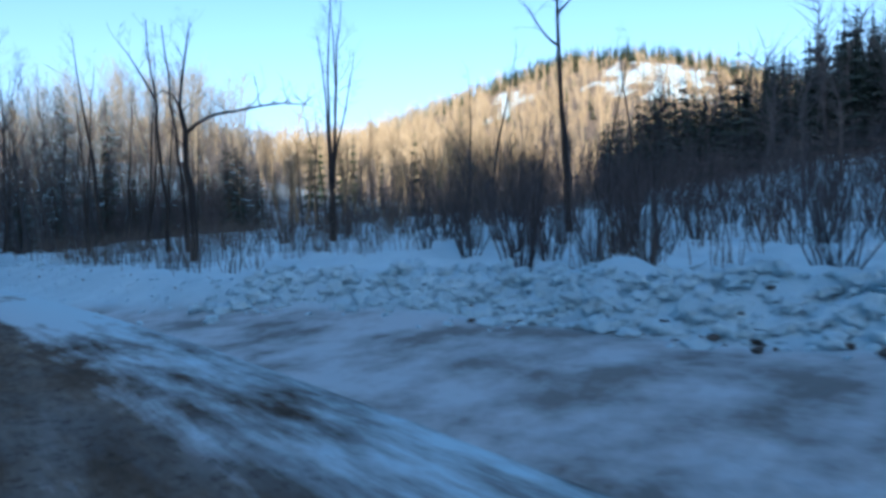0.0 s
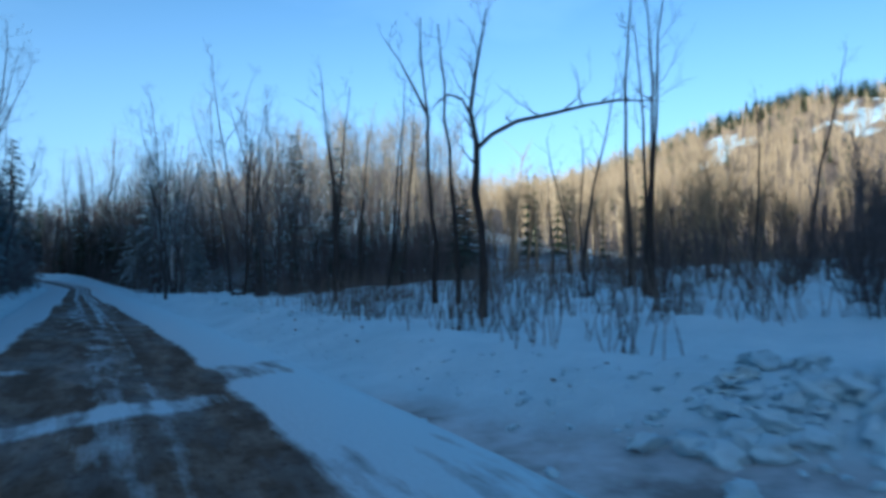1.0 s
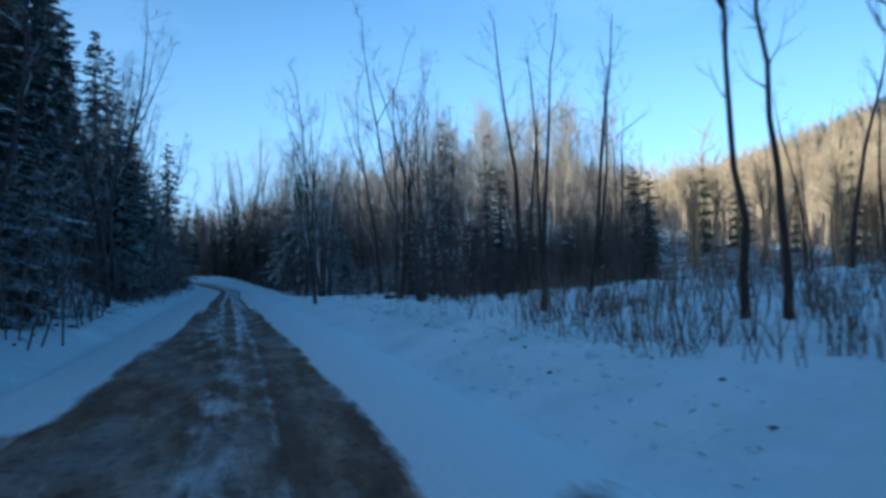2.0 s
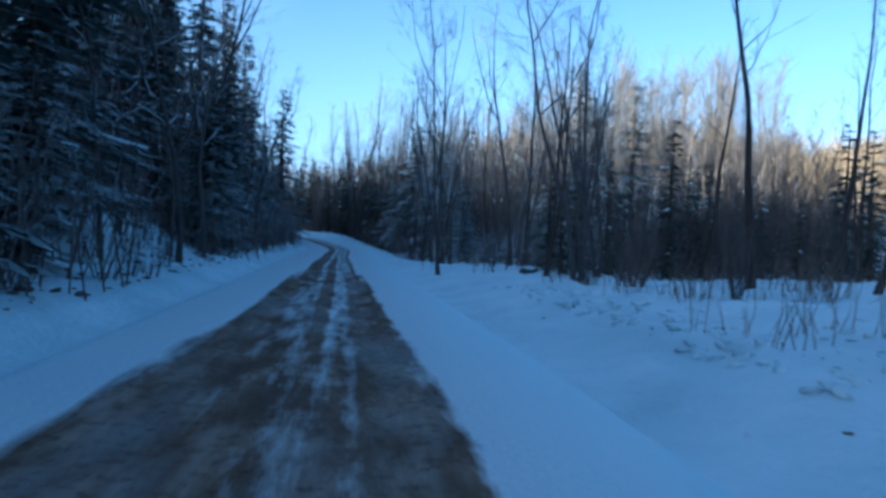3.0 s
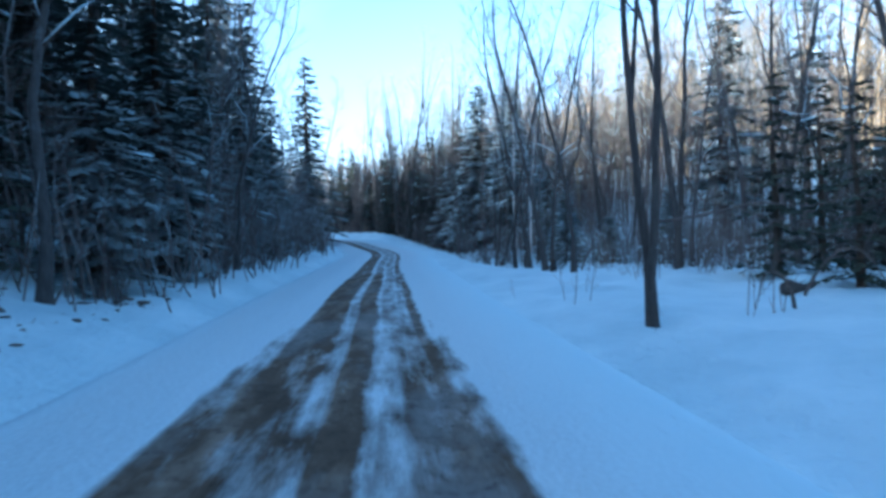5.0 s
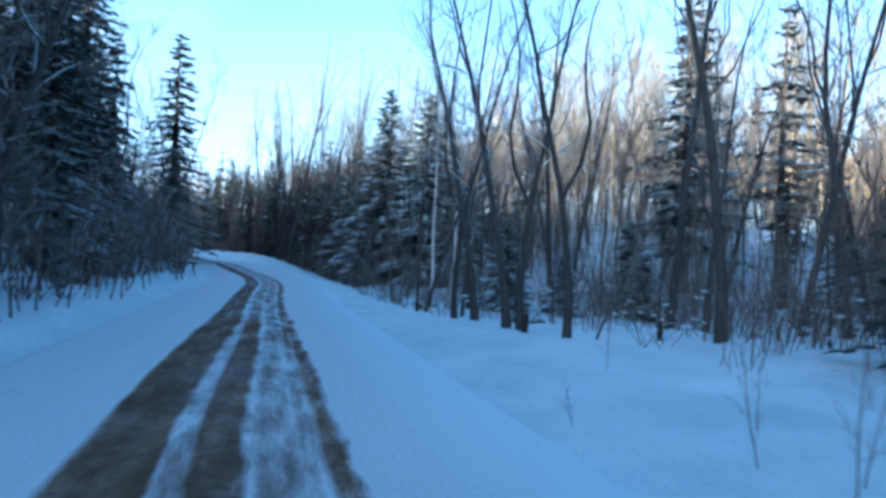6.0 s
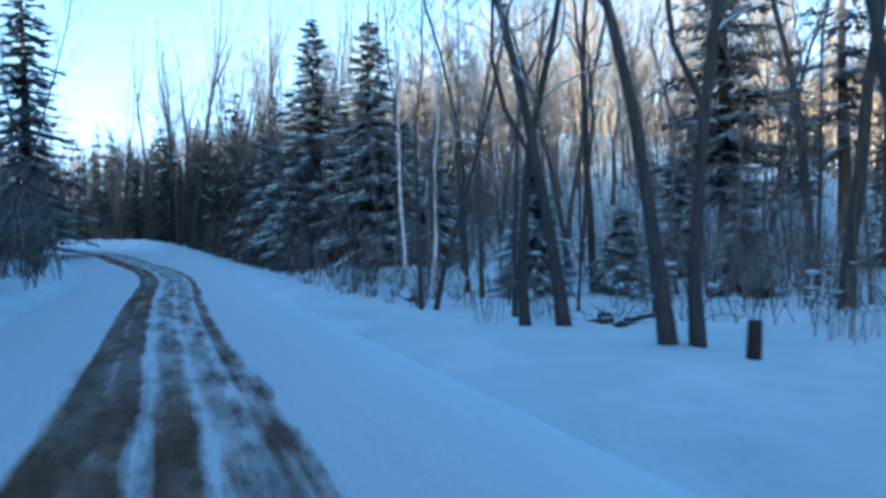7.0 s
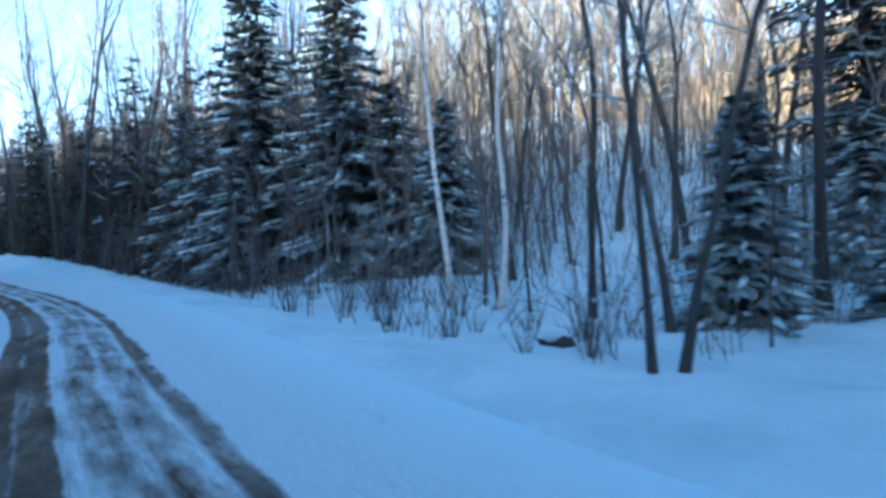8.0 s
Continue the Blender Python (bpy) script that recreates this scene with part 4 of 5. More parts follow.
# ---------------- the grove beside the road ----------------
for x, y, h in ((9.6, 64.2, 2), (10.1, 63.8, 0), (10.1, 61.4, 0), (10.35, 61.15, 2), (10.18, 58.34, 2), (13.48, 57.62, 3), (19.0, 61.0, 0), (18.9, 59.4, 1), (22.0, 61.5, 0),
                (16.0, 63.0, 3), (10.4, 65.9, 5), (10.0, 68.8, 4), (9.75, 69.0, 5), (13.0, 73.0, 4), (15.5, 70.0, 1), (17.5, 74.0, 0), (12.2, 70.6, 4)):
    taken.append((x, y))
    plant(GROVE[h], stand(x, y, rng.uniform(0, 6.28), rng.uniform(0.92, 1.08), 0.025), "leafless grey-barked tree standing in snow", "tree", "bare trees of the grove")
for x, y, k in ((7.2, 45.5, 1), (11.28, 42.24, 0), (13.16, 47.25, 2), (13.9, 46.6, 0)):
    taken.append((x, y))
    plant(MAPLES[k], stand(x, y, rng.uniform(0, 6.28), rng.uniform(0.85, 1.0), 0.03), "leafless tree with forked upright limbs in snow", "tree", "bare trees of the grove")
for x, y, k, turn in ((12.6, 77.0, 0, 2.2), (13.1, 75.9, 1, 0.5)):
    taken.append((x, y))
    plant(BIRCHES[k], stand(x, y, turn, 1.0, 0.05), "white-barked birch leaning among the firs", "tree", "birches of the grove")
for x, y, k, s in ((12.6, 90.0, 0, 1.12), (14.4, 86.0, 1, 1.15), (15.6, 84.6, 4, 1.2), (11.0, 88.0, 4, 0.9),  (13.6, 70.2, 2, 1.02), (16.0, 82.0, 4, 1.0), (10.8, 93.5, 4, 1.3), (17.3, 66.5, 3, 1.1), (15.2, 68.5, 3, 1.0), (19.5, 71.0, 2, 1.0)):
    taken.append((x, y))
    plant(FIRS[k], stand(x, y, rng.uniform(0, 6.28), s), "dark green fir with snow on its boughs", "tree", "firs of the grove")
for x, y, k in ((23.4, 72.6, 0), (27.0, 70.5, 1)):
    taken.append((x, y))
    plant(PINES[k], stand(x, y, rng.uniform(0, 6.28)), "tall dark pine with layered snowy boughs", "tree", "pines of the grove")


def grove(x, y):
    d = side_of(x, y)
    return d > (8.5 if y < 78 else 5.0) and y > 50 and x - 2 < 0.9 * (y - 13.5) and not (16 < x < 46 and x - 3.5 > 0.85 * (y - 45)) and not (d < 11 and y < 74)


for x, y in spread(rng, 95, grove, (-2, 46, 48, 112), 2.0, taken):
    plant(GROVE[rng.randrange(6)], stand(x, y, rng.uniform(0, 6.28), rng.uniform(0.8, 1.1), 0.025), "leafless grey-barked tree standing in snow", "tree", "bare trees of the grove")
for x, y in spread(rng, 16, lambda x, y: side_of(x, y) > 5.5, (0, 15, 93, 120), 1.8, taken):
    plant(GROVE[rng.choice((1, 3))], stand(x, y, rng.uniform(0, 6.28), rng.uniform(1.1, 1.3), 0.02), "tall leafless tree behind the firs", "tree", "bare trees of the grove")
for x, y in spread(rng, 14, lambda x, y: side_of(x, y) > 7.0, (6, 20, 92, 108), 1.8, taken):
    plant(GROVE[rng.choice((0, 1, 3))], stand(x, y, rng.uniform(0, 6.28), rng.uniform(1.05, 1.25), 0.02), "tall leafless tree behind the firs", "tree", "bare trees of the grove")
for x, y in spread(rng, 14, grove, (4, 60, 84, 150), 2.6, taken):
    plant(SPRUCES[rng.choice((1, 3))], stand(x, y, rng.uniform(0, 6.28), rng.uniform(0.6, 1.0)), "dark green spruce among bare trees", "tree", "spruces of the grove")
for x, y in spread(rng, 70, lambda x, y: side_of(x, y) > 6.2 and y > 56, (8, 40, 56, 110), 1.2, taken):
    plant(SAPLINGS[rng.randrange(3)], stand(x, y, rng.uniform(0, 6.28), rng.uniform(0.6, 1.2), 0.06), "thin leafless sapling in the snow", "sapling", "saplings of the grove")



def dense_edge(x, y):
    """Where young evergreens fill the edge of the grove, clear of the snowy knoll."""
    return side_of(x, y) > 9 and x - 3.2 > 0.52 * (y - 32.7) and x - 2 < 0.76 * (y - 13.5) and y < 84


for x, y in spread(rng, 44, dense_edge, (12, 50, 46, 84), 1.7, taken):
    plant(YOUNG[rng.randrange(4)], stand(x, y, rng.uniform(0, 6.28), rng.uniform(0.6, 1.0)), "young dark spruce lightly dusted with snow", "tree", "young spruces of the grove")
for x, y in spread(rng, 60, lambda x, y: side_of(x, y) > 6.0, (-4, 20, 91, 118), 1.4, taken):
    plant(YOUNG[rng.randrange(4)], stand(x, y, rng.uniform(0, 6.28), rng.uniform(0.8, 1.4)), "young dark spruce lightly dusted with snow", "tree", "young spruces of the grove")


for x, y in spread(rng, 46, lambda x, y: 4.9 < side_of(x, y) < 7.2, (5, 14, 70, 102), 0.8, []):
    plant(WILLOWS[rng.choice((0, 2))], stand(x, y, rng.uniform(0, 6.28), rng.uniform(0.3, 0.6)), "low leafless brush along the snow bank", "shrub", "brush of the bank")


def log(x, y, turn, length, radius, label, heap=0.0):
    """A fallen stem half buried in snow, with the snow that lies on it."""
    r = random.Random(int(x * 100))
    wood, cap = Shape(), Shape()
    pts = grow(r, Vector((-length / 2, 0, radius * 0.5)), Vector((1, 0, heap)), length, 6, 0.05, 0)
    wood.tube(pts, [radius * k for k in (0.9, 1.0, 0.95, 0.9, 0.85, 0.75, 0.6)], 8)
    wood.f.append(tuple(range(7, -1, -1)))
    wood.f.append(tuple(range(6 * 8, 7 * 8)))
    for _ in range(5):
        k = r.randrange(1, 6)
        wood.tube([pts[k], pts[k] + outward(r, None, r.uniform(0.1, 0.9)) * r.uniform(0.2, 0.6)], [0.02, 0.003], 4)
    cap.tube([p + Vector((0, 0, radius * 0.62)) for p in pts[1:6]], [0.003 + radius * k for k in (0.5, 0.85, 0.95, 0.85, 0.5)], 6)
    thing = new("log")
    wood.put("wood", BARK, thing)
    cap.put("snow_cap", SNOW, thing)
    thing.matrix_basis = pose(x, y, land_at(x, y) - 0.02, 0, 0, turn)
    tagged(thing, label, "log")


log(11.9, 49.3, 20, 0.8, 0.16, "dark fallen log half buried in snow")
log(11.9, 64.5, -25, 1.3, 0.06, "dark fallen log lying under a snow cap")
log(12.2, 64.9, -10, 1.0, 0.05, "short fallen log lying in the snow")
log(10.9, 63.4, 60, 0.6, 0.09, "short fallen log lying in the snow")
log(10.5, 71.3, 70, 0.7, 0.12, "short dark log poking out of the snow")


def stump(x, y, height, radius):
    r = random.Random(int(y * 10))
    s = Shape()
    pts = grow(r, Vector((0, 0, -0.15)), Vector((0.08, 0, 1)), height + 0.15, 3, 0.04, 0)
    s.tube(pts, [radius * 1.25, radius, radius * 0.95, radius * 0.9], 9)
    s.f.append(tuple(range(27, 36)))
    ob = s.put("tree_stump", BARK_DEAD)
    ob.matrix_basis = pose(x, y, land_at(x, y), 0, 0, 40)
    tagged(ob, "broken grey tree stump standing in the snow", "stump")


stump(9.9, 59.9, 0.45, 0.085)
stump(12.9, 59.0, 0.4, 0.07)


def arched_stem(x, y, turn, span, height):
    r = random.Random(int(x * 7))
    s, twigs = Shape(), Shape()
    arc = [Vector((span * (k / 8), 0.05 * math.sin(k), height * math.sin(math.pi * (0.08 + 0.86 * k / 8)) - 0.1)) for k in range(9)]
    s.tube(arc, taper(0.03, 0.006, 8), 5)
    boughs(r, twigs, arc, taper(0.03, 0.006, 8), 8, 0.2, 0.35, 0.8, 2, 2)
    ob = new("bent_sapling")
    s.put("stem", TWIG, ob)
    tagged(twigs.put("crown", TWIG, ob), kind="stuff")
    ob.matrix_basis = pose(x, y, land_at(x, y), 0, 0, turn)
    tagged(ob, "leafless sapling bent over in an arch", "sapling")


arched_stem(10.0, 46.4, -15, 1.3, 0.95)
arched_stem(9.3, 45.6, 200, 0.9, 0.7)
arched_stem(9.84, 56.5, -30, 0.8, 0.9)
for x, y, size in ((7.2, 49.5, 0.2), (7.1, 48.6, 0.24), (7.5, 48.9, 0.2), (6.6, 51.2, 0.12), (7.9, 50.3, 0.16), (8.3, 53.5, 0.14), (7.0, 45.0, 0.16)):
    plant(SAPLINGS[rng.randrange(3)], stand(x, y, rng.uniform(0, 6.28), size, 0.15), "small bare twigs poking out of the snow", "twigs", "twigs by the road")

def snowy_brush():
    """Low twigs between the trunks, with clots of snow caught in them."""
    r = random.Random(77)
    twigs, white = Shape(), Shape()
    lump = chunk(r, 0.5, 1)
    for x, y in spread(r, 170, lambda x, y: side_of(x, y) > 7.0, (9, 26, 57, 92), 0.7, []):
        z = land_at(x, y)
        for _ in range(r.randrange(5, 9)):
            p = Vector((x + r.gauss(0, 0.3), y + r.gauss(0, 0.3), z - 0.05))
            line = grow(r, p, Vector((r.gauss(0, 0.5), r.gauss(0, 0.5), 1)), r.uniform(0.5, 1.7), 4, 0.2, -0.05)
            twigs.tube(line, taper(0.012, 0.003, 4), 3)
            for k in (2, 3):
                twigs.tube([line[k], line[k] + outward(r, None, r.uniform(0, 0.8)) * r.uniform(0.2, 0.5)], [0.006, 0.002], 3)
            if r.random() < 0.8:
                at = line[r.randrange(1, 5)]
                w = r.uniform(0.05, 0.17)
                white.add(lump, Matrix.Translation(at) @ Matrix.Rotation(r.uniform(0, 6.28), 4, "Z") @ Matrix.Diagonal((w * 2.2, w * 1.3, w * 0.7, 1)))
    tagged(twigs.put("low_brush", TWIG, None, False), "tangle of low bare twigs under the trees", "brush", kind="stuff")
    tagged(white.put("snow_on_brush", SNOW), "clots of snow caught on low twigs", "snow", kind="stuff")


snowy_brush()

# ---------------- the wooded slope on the other side ----------------
def slope(x, y):
    return side_of(x, y) < -5.4


for x, y in spread(rng, 40, lambda x, y: -10.5 < side_of(x, y) < -6.2, (-9, 2, 24, 100), 1.5, taken):
    plant(YOUNG[rng.randrange(4)], stand(x, y, rng.uniform(0, 6.28), rng.uniform(0.7, 1.2)), "young dark spruce on the snowy roadside slope", "tree", "young spruces of the slope")


for x, y, k, s in ((-5.9, 85.0, 2, 1.05), (-3.2, 78.0, 0, 0.9), (-3.6, 70.0, 1, 1.0), (-4.4, 63.0, 0, 0.95), (-5.0, 56.0, 1, 1.05), (-6.5, 50.0, 0, 0.9), (-1.4, 74.0, 3, 0.8), (-1.6, 66.5, 3, 0.85), (-1.9, 59.5, 3, 0.75), (-4.8, 49.2, 2, 0.85), (-6.2, 57.5, 2, 0.95), (-5.2, 45.5, 1, 0.9), (-2.3, 24.5, 3, 0.7), (-2.6, 30.5, 3, 0.85), (-2.4, 34.0, 3, 0.6), (-1.7, 50.5, 3, 0.7), (-1.6, 54.5, 3, 0.85), (-1.2, 70.5, 3, 0.65)):
    taken.append((x, y))
    plant(SPRUCES[k], stand(x, y, rng.uniform(0, 6.28), s), "tall dark spruce on the roadside slope", "tree", "spruces of the slope")
for x, y, k in ((-1.7, 57.0, 0), (-2.4, 51.0, 3), (-2.0, 63.5, 1), (-3.2, 43.0, 2), (-4.0, 46.5, 0)):
    taken.append((x, y))
    plant(GROVE[k], stand(x, y, rng.uniform(0, 6.28), 0.95, 0.03), "leafless tree with frosted twigs on the roadside slope", "tree", "bare trees of the slope")
taken.append((-1.2, 97.0))
plant(SPRUCES[1], stand(-1.2, 97.0, 1.0, 1.45, 0.0, 0.8), "broad dark spruce standing alone by the bend", "tree", "spruces of the slope")
for x, y in spread(rng, 18, lambda x, y: side_of(x, y) < -6.5, (-16, 2, 22, 140), 2.2, taken):
    plant(SPRUCES[rng.randrange(4)], stand(x, y, rng.uniform(0, 6.28), rng.uniform(0.7, 1.1)), "tall dark spruce on the roadside slope", "tree", "spruces of the slope")
for x, y in spread(rng, 48, lambda x, y: side_of(x, y) < -5.6, (-22, 4, 14, 120), 1.8, taken):
    plant(GROVE[rng.randrange(6)], stand(x, y, rng.uniform(0, 6.28), rng.uniform(0.8, 1.15), 0.03), "leafless tree on the wooded roadside slope", "tree", "bare trees of the slope")
for x, y in spread(rng, 20, lambda x, y: -8.0 < side_of(x, y) < -4.3 and 18 < y < 100, (-9, 4, 26, 100), 1.3, taken):
    plant(GROVE[rng.choice((2, 4, 5, 0))], stand(x, y, rng.uniform(0, 6.28), rng.uniform(0.8, 1.2), 0.03), "leafless tree on the wooded roadside slope", "tree", "bare trees of the slope")
for x, y in spread(rng, 115, lambda x, y: -7.2 < side_of(x, y) < -3.9, (-8, 4, 16, 100), 1.0, []):
    plant(WILLOWS[rng.choice((0, 2))], stand(x, y, rng.uniform(0, 6.28), rng.uniform(0.35, 0.7)), "low leafless brush on the snowy bank", "shrub", "brush of the bank")


# ---------------- the back of the grove ----------------
def aspen(seed):
    """A tall pale tree with a rounded crown of fine rising branches."""
    r = random.Random(seed)
    trunk, crown = Shape(), Shape()
    h = r.uniform(13, 16)
    pts = grow(r, Vector((0, 0, -0.3)), Vector((r.gauss(0, 0.05), r.gauss(0, 0.05), 1)), h, 7, 0.06, 0.1)
    radii = taper(0.13, 0.012, 7)
    trunk.tube(pts, radii, 5)
    for _ in range(58):
        t = r.uniform(0.34, 0.99) * 7
        k = min(int(t), 6)
        foot = pts[k].lerp(pts[k + 1], t - k)
        out = outward(r, None, r.uniform(0.3, 1.2))
        reach = h * 0.20 * math.sqrt(max(1.0 - ((t / 7 - 0.6) / 0.5) ** 2, 0.12)) * r.uniform(0.5, 1.2)
        tip = foot + out * reach + Vector((0, 0, 0.15 * reach))
        crown.tube([foot, tip], [0.026, 0.003], 3)
        for _ in range(3):
            q = foot.lerp(tip, r.uniform(0.35, 0.95))
            crown.tube([q, q + (out + outward(r, None, r.uniform(0.0, 1.2)) * 0.9).normalized() * reach * r.uniform(0.25, 0.5)], [0.012, 0.002], 3)
    thing = new("aspen_tree")
    trunk.put("trunk", TWIG_PALE, thing)
    crown.put("crown", TWIG_PALE, thing)
    return thing


ASPENS = [aspen(500 + k) for k in range(6)]
for x, y in spread(rng, 24, lambda x, y: x + y > 104, (10, 42, 88, 120), 1.8, taken):
    plant(ASPENS[rng.randrange(6)], stand(x, y, rng.uniform(0, 6.28), rng.uniform(0.85, 1.15)), "tall pale leafless aspen behind the grove", "tree", "aspens behind the grove")
for x, y in spread(rng, 48, lambda x, y: x < 0.6 * y and x > 0.28 * y + 6, (30, 56, 78, 124), 1.8, taken):
    plant(ASPENS[rng.randrange(6)], stand(x, y, rng.uniform(0, 6.28), rng.uniform(0.9, 1.2)), "tall pale leafless aspen with a sunlit crown", "tree", "aspens behind the grove")


# ---------------- distant woods ----------------
def far_bare(seed):
    """A leafless tree with a rounded crown of fine rising branches, for woods far off."""
    r = random.Random(seed)
    s = Shape()
    h = r.uniform(8, 12)
    bend = Vector((r.gauss(0, 0.4), r.gauss(0, 0.4), h * 0.5))
    top = bend + Vector((r.gauss(0, 0.5), r.gauss(0, 0.5), h * 0.32))
    s.tube([Vector((0, 0, -0.5)), bend, top], [0.13, 0.08, 0.003], 3)
    for _ in range(46):
        t = r.uniform(0.35, 1.0)
        foot = bend * (t / 0.6) if t < 0.6 else bend.lerp(top, (t - 0.6) / 0.4)
        out = outward(r, None, r.uniform(0.15, 1.25))
        reach = h * 0.27 * math.sqrt(max(1.0 - ((t - 0.62) / 0.55) ** 2, 0.1)) * r.uniform(0.55, 1.15)
        s.tube([foot, foot + out * reach + Vector((0, 0, 0.12 * reach))], [0.032, 0.003], 3)
    return s


def slim_bare(seed):
    """A slim young tree with many fine rising twigs."""
    r = random.Random(seed)
    s = Shape()
    h = r.uniform(8, 13)
    stem = [Vector((r.gauss(0, 0.12) * k, r.gauss(0, 0.12) * k, -0.3 + (h + 0.3) * k / 5)) for k in range(6)]
    s.tube(stem, taper(0.055, 0.003, 5), 4)
    for _ in range(34):
        t = r.uniform(0.22, 0.97) * 5
        k = min(int(t), 4)
        foot = stem[k].lerp(stem[k + 1], t - k)
        out = outward(r, None, r.uniform(0.6, 1.15))
        ln = r.uniform(0.7, 2.4) * (1.15 - t / 6)
        mid = foot + out * ln * 0.55
        s.tube([foot, mid, foot + (out + Vector((0, 0, 0.25))).normalized() * ln], [0.016, 0.011, 0.002], 3)
        for _ in range(2):
            q = foot.lerp(mid, r.uniform(0.4, 1.0))
            s.tube([q, q + (out + outward(r, None, r.uniform(0.0, 1.2)) * 0.8).normalized() * ln * r.uniform(0.3, 0.55)], [0.009, 0.002], 3)
    return s


def brush(seed):
    """A few thin leafless stems with twigs, as understorey."""
    r = random.Random(seed)
    s = Shape()
    for _ in range(3):
        p = Vector((r.gauss(0, 0.5), r.gauss(0, 0.5), -0.1))
        h = r.uniform(1.6, 5.0)
        top = p + Vector((r.gauss(0, 0.24), r.gauss(0, 0.24), 1)).normalized() * h
        s.tube([p, p.lerp(top, 0.5) + Vector((r.gauss(0, 0.16), r.gauss(0, 0.16), 0)), top], [0.02, 0.014, 0.003], 3)
        for _ in range(9):
            q = p.lerp(top, r.uniform(0.25, 0.95))
            s.tube([q, q + outward(r, None, r.uniform(0.2, 1.2)) * r.uniform(0.3, 0.9)], [0.009, 0.002], 3)
    return s


def far_conifer(seed):
    r = random.Random(seed)
    s = Shape()
    h = r.uniform(8, 13)
    w = h * r.uniform(0.15, 0.2)
    s.tube([Vector((0, 0, -0.5)), Vector((0, 0, h))], [0.14, 0.02], 3)
    for k in range(9):
        z = h * (0.08 + 0.1 * k)
        reach = w * (1.0 - 0.098 * k) * r.uniform(0.8, 1.15)
        turn = r.uniform(0, 6.28)
        for j in range(7):
            a = turn + j * 0.9 + r.uniform(-0.2, 0.2)
            out = Vector((math.cos(a), math.sin(a), -0.35)).normalized()
            s.blade(Vector((0, 0, z + r.uniform(-0.2, 0.2) + 0.3)), out, Vector((-out.y, out.x, 0)).normalized(), reach * r.uniform(0.8, 1.25), reach * 0.75)
    return s


def woods(name, models, places, mat, label, size=1.0):
    """Many low trees as one mesh."""
    r = np.random.RandomState(len(places))
    protos = [(np.array(m.v), m.f) for m in models]
    xy = np.array(places)
    zs = land(xy[:, 0], xy[:, 1])
    vs, fs, base = [], [], 0
    for i in range(len(xy)):
        v, f = protos[r.randint(len(protos))]
        a, s = r.uniform(0, 6.28), r.uniform(0.75, 1.25) * size
        c, n = math.cos(a) * s, math.sin(a) * s
        q = np.stack([v[:, 0] * c - v[:, 1] * n + xy[i, 0], v[:, 0] * n + v[:, 1] * c + xy[i, 1], v[:, 2] * s + zs[i]], -1)
        vs.append(q)
        fs += [tuple(k + base for k in face) for face in f]
        base += len(q)
    ob = mesh_object(name, np.concatenate(vs).tolist(), fs, mat)
    tagged(ob, label, "woods", kind="stuff")


def scatter(seed, count, box, rule):
    r = np.random.RandomState(seed)
    x, y = r.uniform(box[0], box[1], count * 4), r.uniform(box[2], box[3], count * 4)
    ok = rule(x, y, r.uniform(0, 1, count * 4))
    return list(zip(x[ok][:count].tolist(), y[ok][:count].tolist()))


FAR_BARE = [far_bare(400 + k) for k in range(6)]
FAR_CONIFER = [far_conifer(420 + k) for k in range(5)]
dark = lambda x, y: bell(x, y, 122, -62, 45, 57)
mid = lambda x, y: bell(x, y, 66, 196, 46, 62)
BRUSH = [brush(440 + k) for k in range(8)]
woods("grove_undergrowth", BRUSH, scatter(11, 1050, (-4, 56, 44, 100), lambda x, y, u: (x - 2 < 0.9 * (y - 13.5)) & ~((x > 16) & (x < 46) & (x - 3.5 > 0.85 * (y - 45))) & (road_frame(x, y)[1] > np.where(y < 76, 11.5, 4.8)) & (x + y > 62) & ((y > 62) | (u < 0.5))), TWIG_FROST, "leafless undergrowth among the trees of the grove", 0.7)
woods("bend_undergrowth", BRUSH, scatter(23, 900, (-20, 24, 84, 124), lambda x, y, u: road_frame(x, y)[1] > 5.2), SHRUBS, "dark leafless undergrowth by the bend of the road", 1.0)
woods("alder_thicket", BRUSH, scatter(25, 420, (16, 44, 48, 76), lambda x, y, u: (x - 3.2 > 0.72 * (y - 32.7)) & (x - 2 < 0.72 * (y - 13.5))), SHRUBS, "dense dark alder thicket at the edge of the marsh", 1.15)
woods("alder_edge", BRUSH, scatter(27, 170, (13, 30, 54, 66), lambda x, y, u: x - 3.2 > 0.64 * (y - 32.7)), SHRUBS, "dark leafless alders before the grove", 0.95)
woods("slope_undergrowth", BRUSH, scatter(12, 1050, (-13, 6, 10, 125), lambda x, y, u: (road_frame(x, y)[1] < np.where((y > 35) & (y < 47), -5.6, -3.7)) & (u < 1.25 + 0.11 * road_frame(x, y)[1])), TWIG_FROST, "leafless undergrowth on the wooded slope")
woods("marsh_undergrowth", BRUSH, scatter(13, 380, (12, 60, -10, 40), lambda x, y, u: (road_frame(x, y)[1] > 13) & (u < 0.25 + 0.02 * x) & (x > 0.8 * y) & ~open_marsh(x, y)), SHRUBS, "leafless brush at the back of the marsh")
woods("hill_foot_thicket", BRUSH, scatter(26, 300, (18, 56, -6, 26), lambda x, y, u: (x > 1.6 * y) & (road_frame(x, y)[1] > 14)), SHRUBS, "dark leafless alders at the foot of the shaded hillside", 1.0)
woods("marsh_thicket", BRUSH, scatter(14, 300, (9, 36, 46, 70), lambda x, y, u: (x - 2 < 0.76 * (y - 13.5)) & (road_frame(x, y)[1] > 9) & (y > 64 - 0.45 * x) & (y < 82 - 0.5 * x)), TWIG_FROST, "dense leafless thicket along the edge of the grove", 0.65)
SLIM = [slim_bare(460 + k) for k in range(6)]
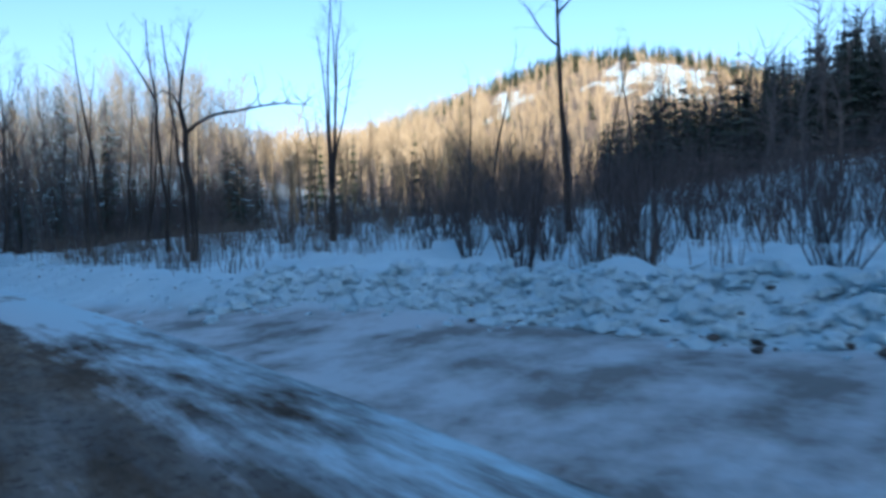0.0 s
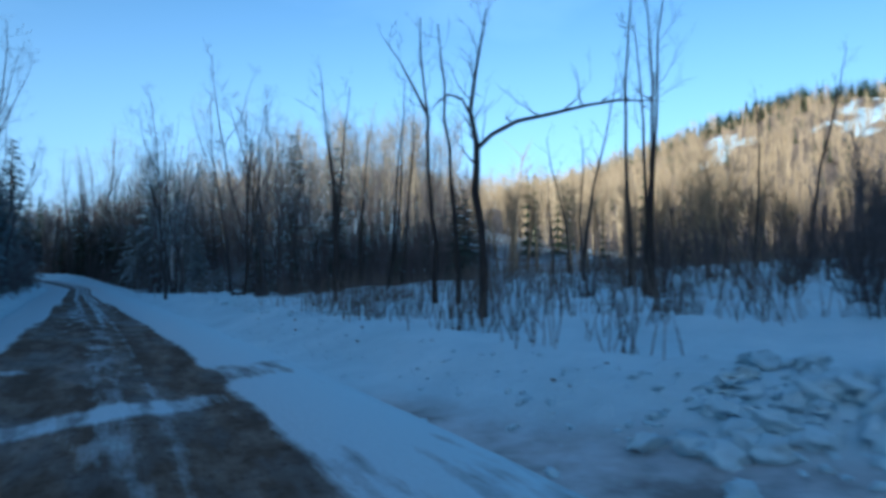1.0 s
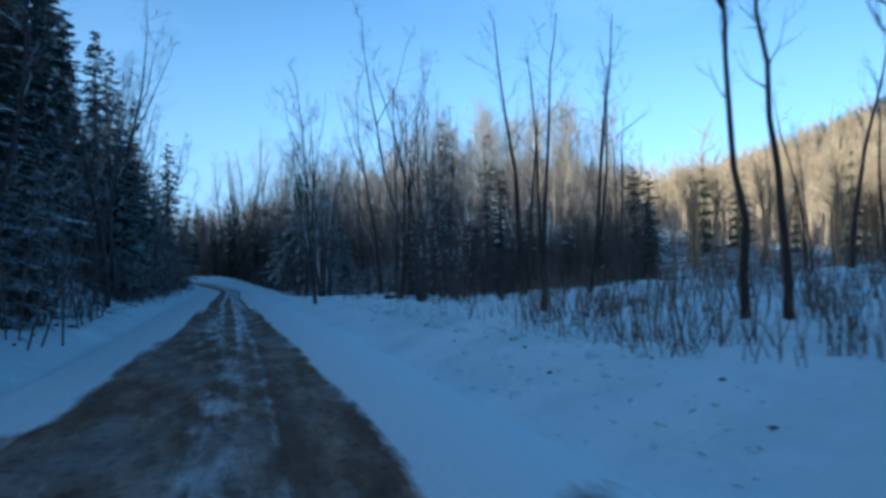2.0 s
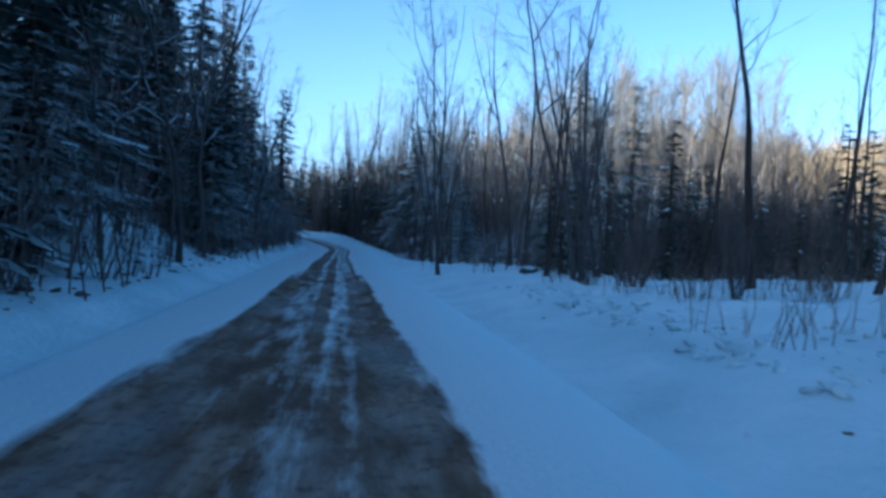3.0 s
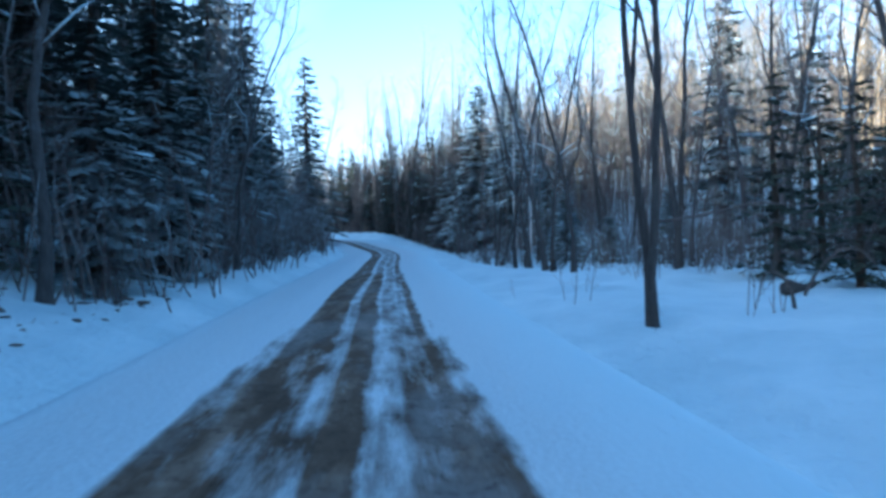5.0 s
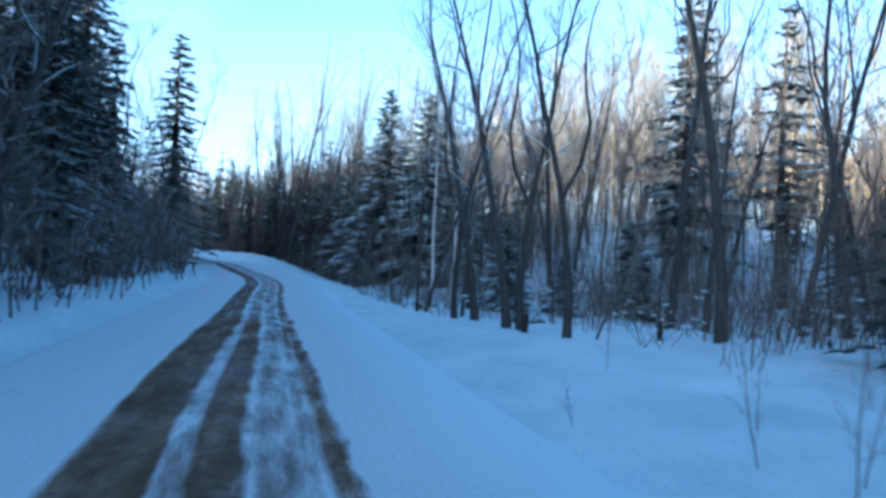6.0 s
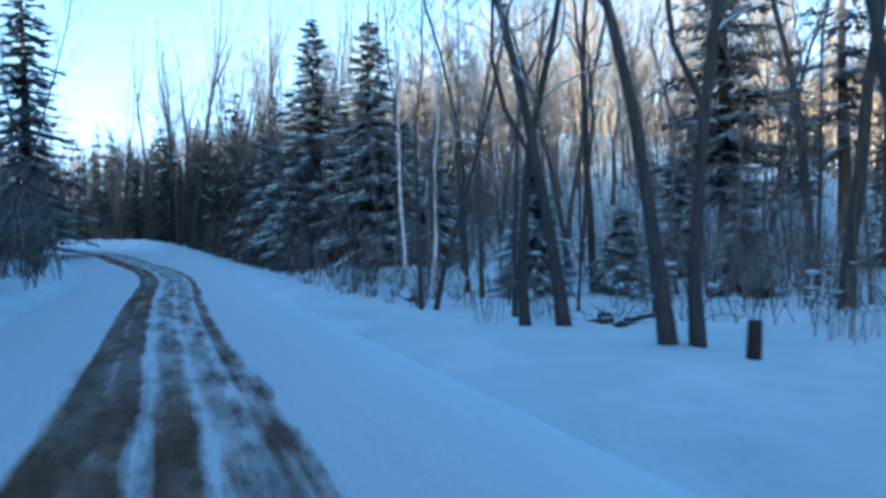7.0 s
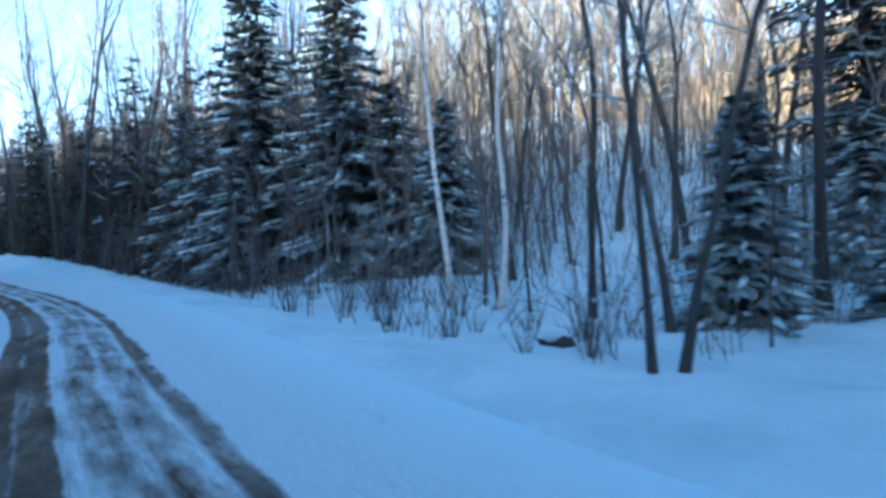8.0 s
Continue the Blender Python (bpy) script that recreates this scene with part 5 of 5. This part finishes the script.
woods("young_growth", SLIM, scatter(18, 290, (-2, 46, 54, 125), lambda x, y, u: (x - 2 < 0.76 * (y - 13.5)) & (road_frame(x, y)[1] > np.where(y < 76, 12.0, 5.6)) & (x + 0.4 * y > 34)), TWIG, "slim leafless young trees with fine rising twigs")
woods("slope_growth", SLIM, scatter(19, 150, (-14, 3, 16, 110), lambda x, y, u: road_frame(x, y)[1] < -5.2), TWIG_FROST, "slim leafless young trees on the wooded slope")
woods("knoll_brush", BRUSH, scatter(20, 200, (14, 38, 74, 104), lambda x, y, u: bell(x, y, 27, 88, 9, 13) > 0.05), TWIG_FROST, "low leafless brush on a snowy knoll", 0.5)
woods("marsh_far_trees", FAR_BARE, scatter(16, 130, (36, 130, 30, 62), lambda x, y, u: (np.hypot(x - 2, y - 13.5) > 58) & (x - 2 > 0.6 * (y - 13.5)) & (x - 2 < 1.9 * (y - 13.5))), TWIG_FAR_SUN, "leafless brown woods beyond the marsh")
woods("marsh_far_brush", BRUSH, scatter(17, 200, (28, 90, 24, 90), lambda x, y, u: (np.hypot(x - 2, y - 13.5) > 46) & (x - 2 > 0.6 * (y - 13.5)) & (x - 2 < 1.9 * (y - 13.5))), SHRUBS, "leafless brush at the far end of the marsh")
woods("thicket_trees", FAR_BARE, scatter(15, 230, (8, 80, 66, 150), lambda x, y, u: (x - 2 < 0.72 * (y - 13.5)) & ((y > 104) | (x > 34))), TWIG, "leafless young trees behind the thicket")
woods("marsh_far_conifers", FAR_CONIFER, scatter(24, 22, (50, 120, 40, 84), lambda x, y, u: (x - 2 > 0.8 * (y - 13.5)) & (x - 2 < 1.7 * (y - 13.5)) & (np.hypot(x - 2, y - 13.5) > 66)), NEEDLES_FAR, "sunlit olive evergreens beyond the marsh", 0.9)
woods("hill_woods", FAR_BARE, scatter(1, 1900, (130, 480, 20, 420), lambda x, y, u: (hill(x, y) > 0.08) & (np.hypot(x, y) < 302) & (~open_rock(x, y) | (u < 0.6))), TWIG_FAR_SUN, "sunlit leafless brown woods on the far hill")
woods("hill_conifers", FAR_CONIFER, scatter(2, 1800, (100, 400, 60, 360), lambda x, y, u: (hill(x, y) > 0.10) & (((np.hypot(x, y) > 294) & (np.hypot(x, y) < 372)) | (u < 0.13)) & ~open_rock(x, y)), NEEDLES_FAR, "scattered evergreens on the crest of the far hill", 0.72)
woods("shaded_hill_conifers", FAR_CONIFER, scatter(3, 1150, (50, 170, -40, 62), lambda x, y, u: (dark(x, y) > 0.0) & (x > 54) & (x > 1.75 * y) & (y > -0.1 * x)), NEEDLES_SHADED, "dark evergreen woods on the shaded hillside", 0.78)
woods("shaded_hill_woods", FAR_BARE, scatter(4, 330, (42, 150, -60, 60), lambda x, y, u: (x > 44) & (x > 1.5 * y)), TWIG, "leafless woods on the shaded hillside")
woods("valley_woods", FAR_BARE, scatter(5, 1200, (30, 210, 60, 300), lambda x, y, u: (mid(x, y) > 0.05) & (x + y > 140) | (u < 0.25) & (x > 95)), TWIG_FAR_SUN, "leafless brown woods on the rising ground")
woods("bend_woods", FAR_BARE, scatter(8, 420, (-45, 50, 112, 190), lambda x, y, u: np.abs(road_frame(x, y)[1]) > 5.5), TWIG, "leafless woods beyond the bend of the road")
woods("bend_conifers", FAR_CONIFER, scatter(9, 230, (-45, 36, 110, 165), lambda x, y, u: np.abs(road_frame(x, y)[1]) > 6.0), NEEDLES_SHADED, "dark evergreens beyond the bend of the road")
woods("slope_woods", FAR_BARE, scatter(6, 260, (-120, 10, -20, 220), lambda x, y, u: (x < -32) | (y > 150)), TWIG, "leafless woods on the slope above the road")
woods("slope_conifers", FAR_CONIFER, scatter(7, 260, (-110, 30, -40, 240), lambda x, y, u: (x < -30) | (y > 128)), NEEDLES, "dark evergreen woods on the slope above the road")
for o in (ob for ob in list(scene.collection.objects) if ob.parent is None and ob.name not in used and ob.name.split(".")[0] in ("bare_tree", "dead_tree", "birch_tree", "sapling", "spruce_tree", "fir_tree", "aspen_tree", "young_spruce", "pine_tree", "willow_shrub") and "label" not in ob):
    for c in (*o.children_recursive, o):
        bpy.data.objects.remove(c)
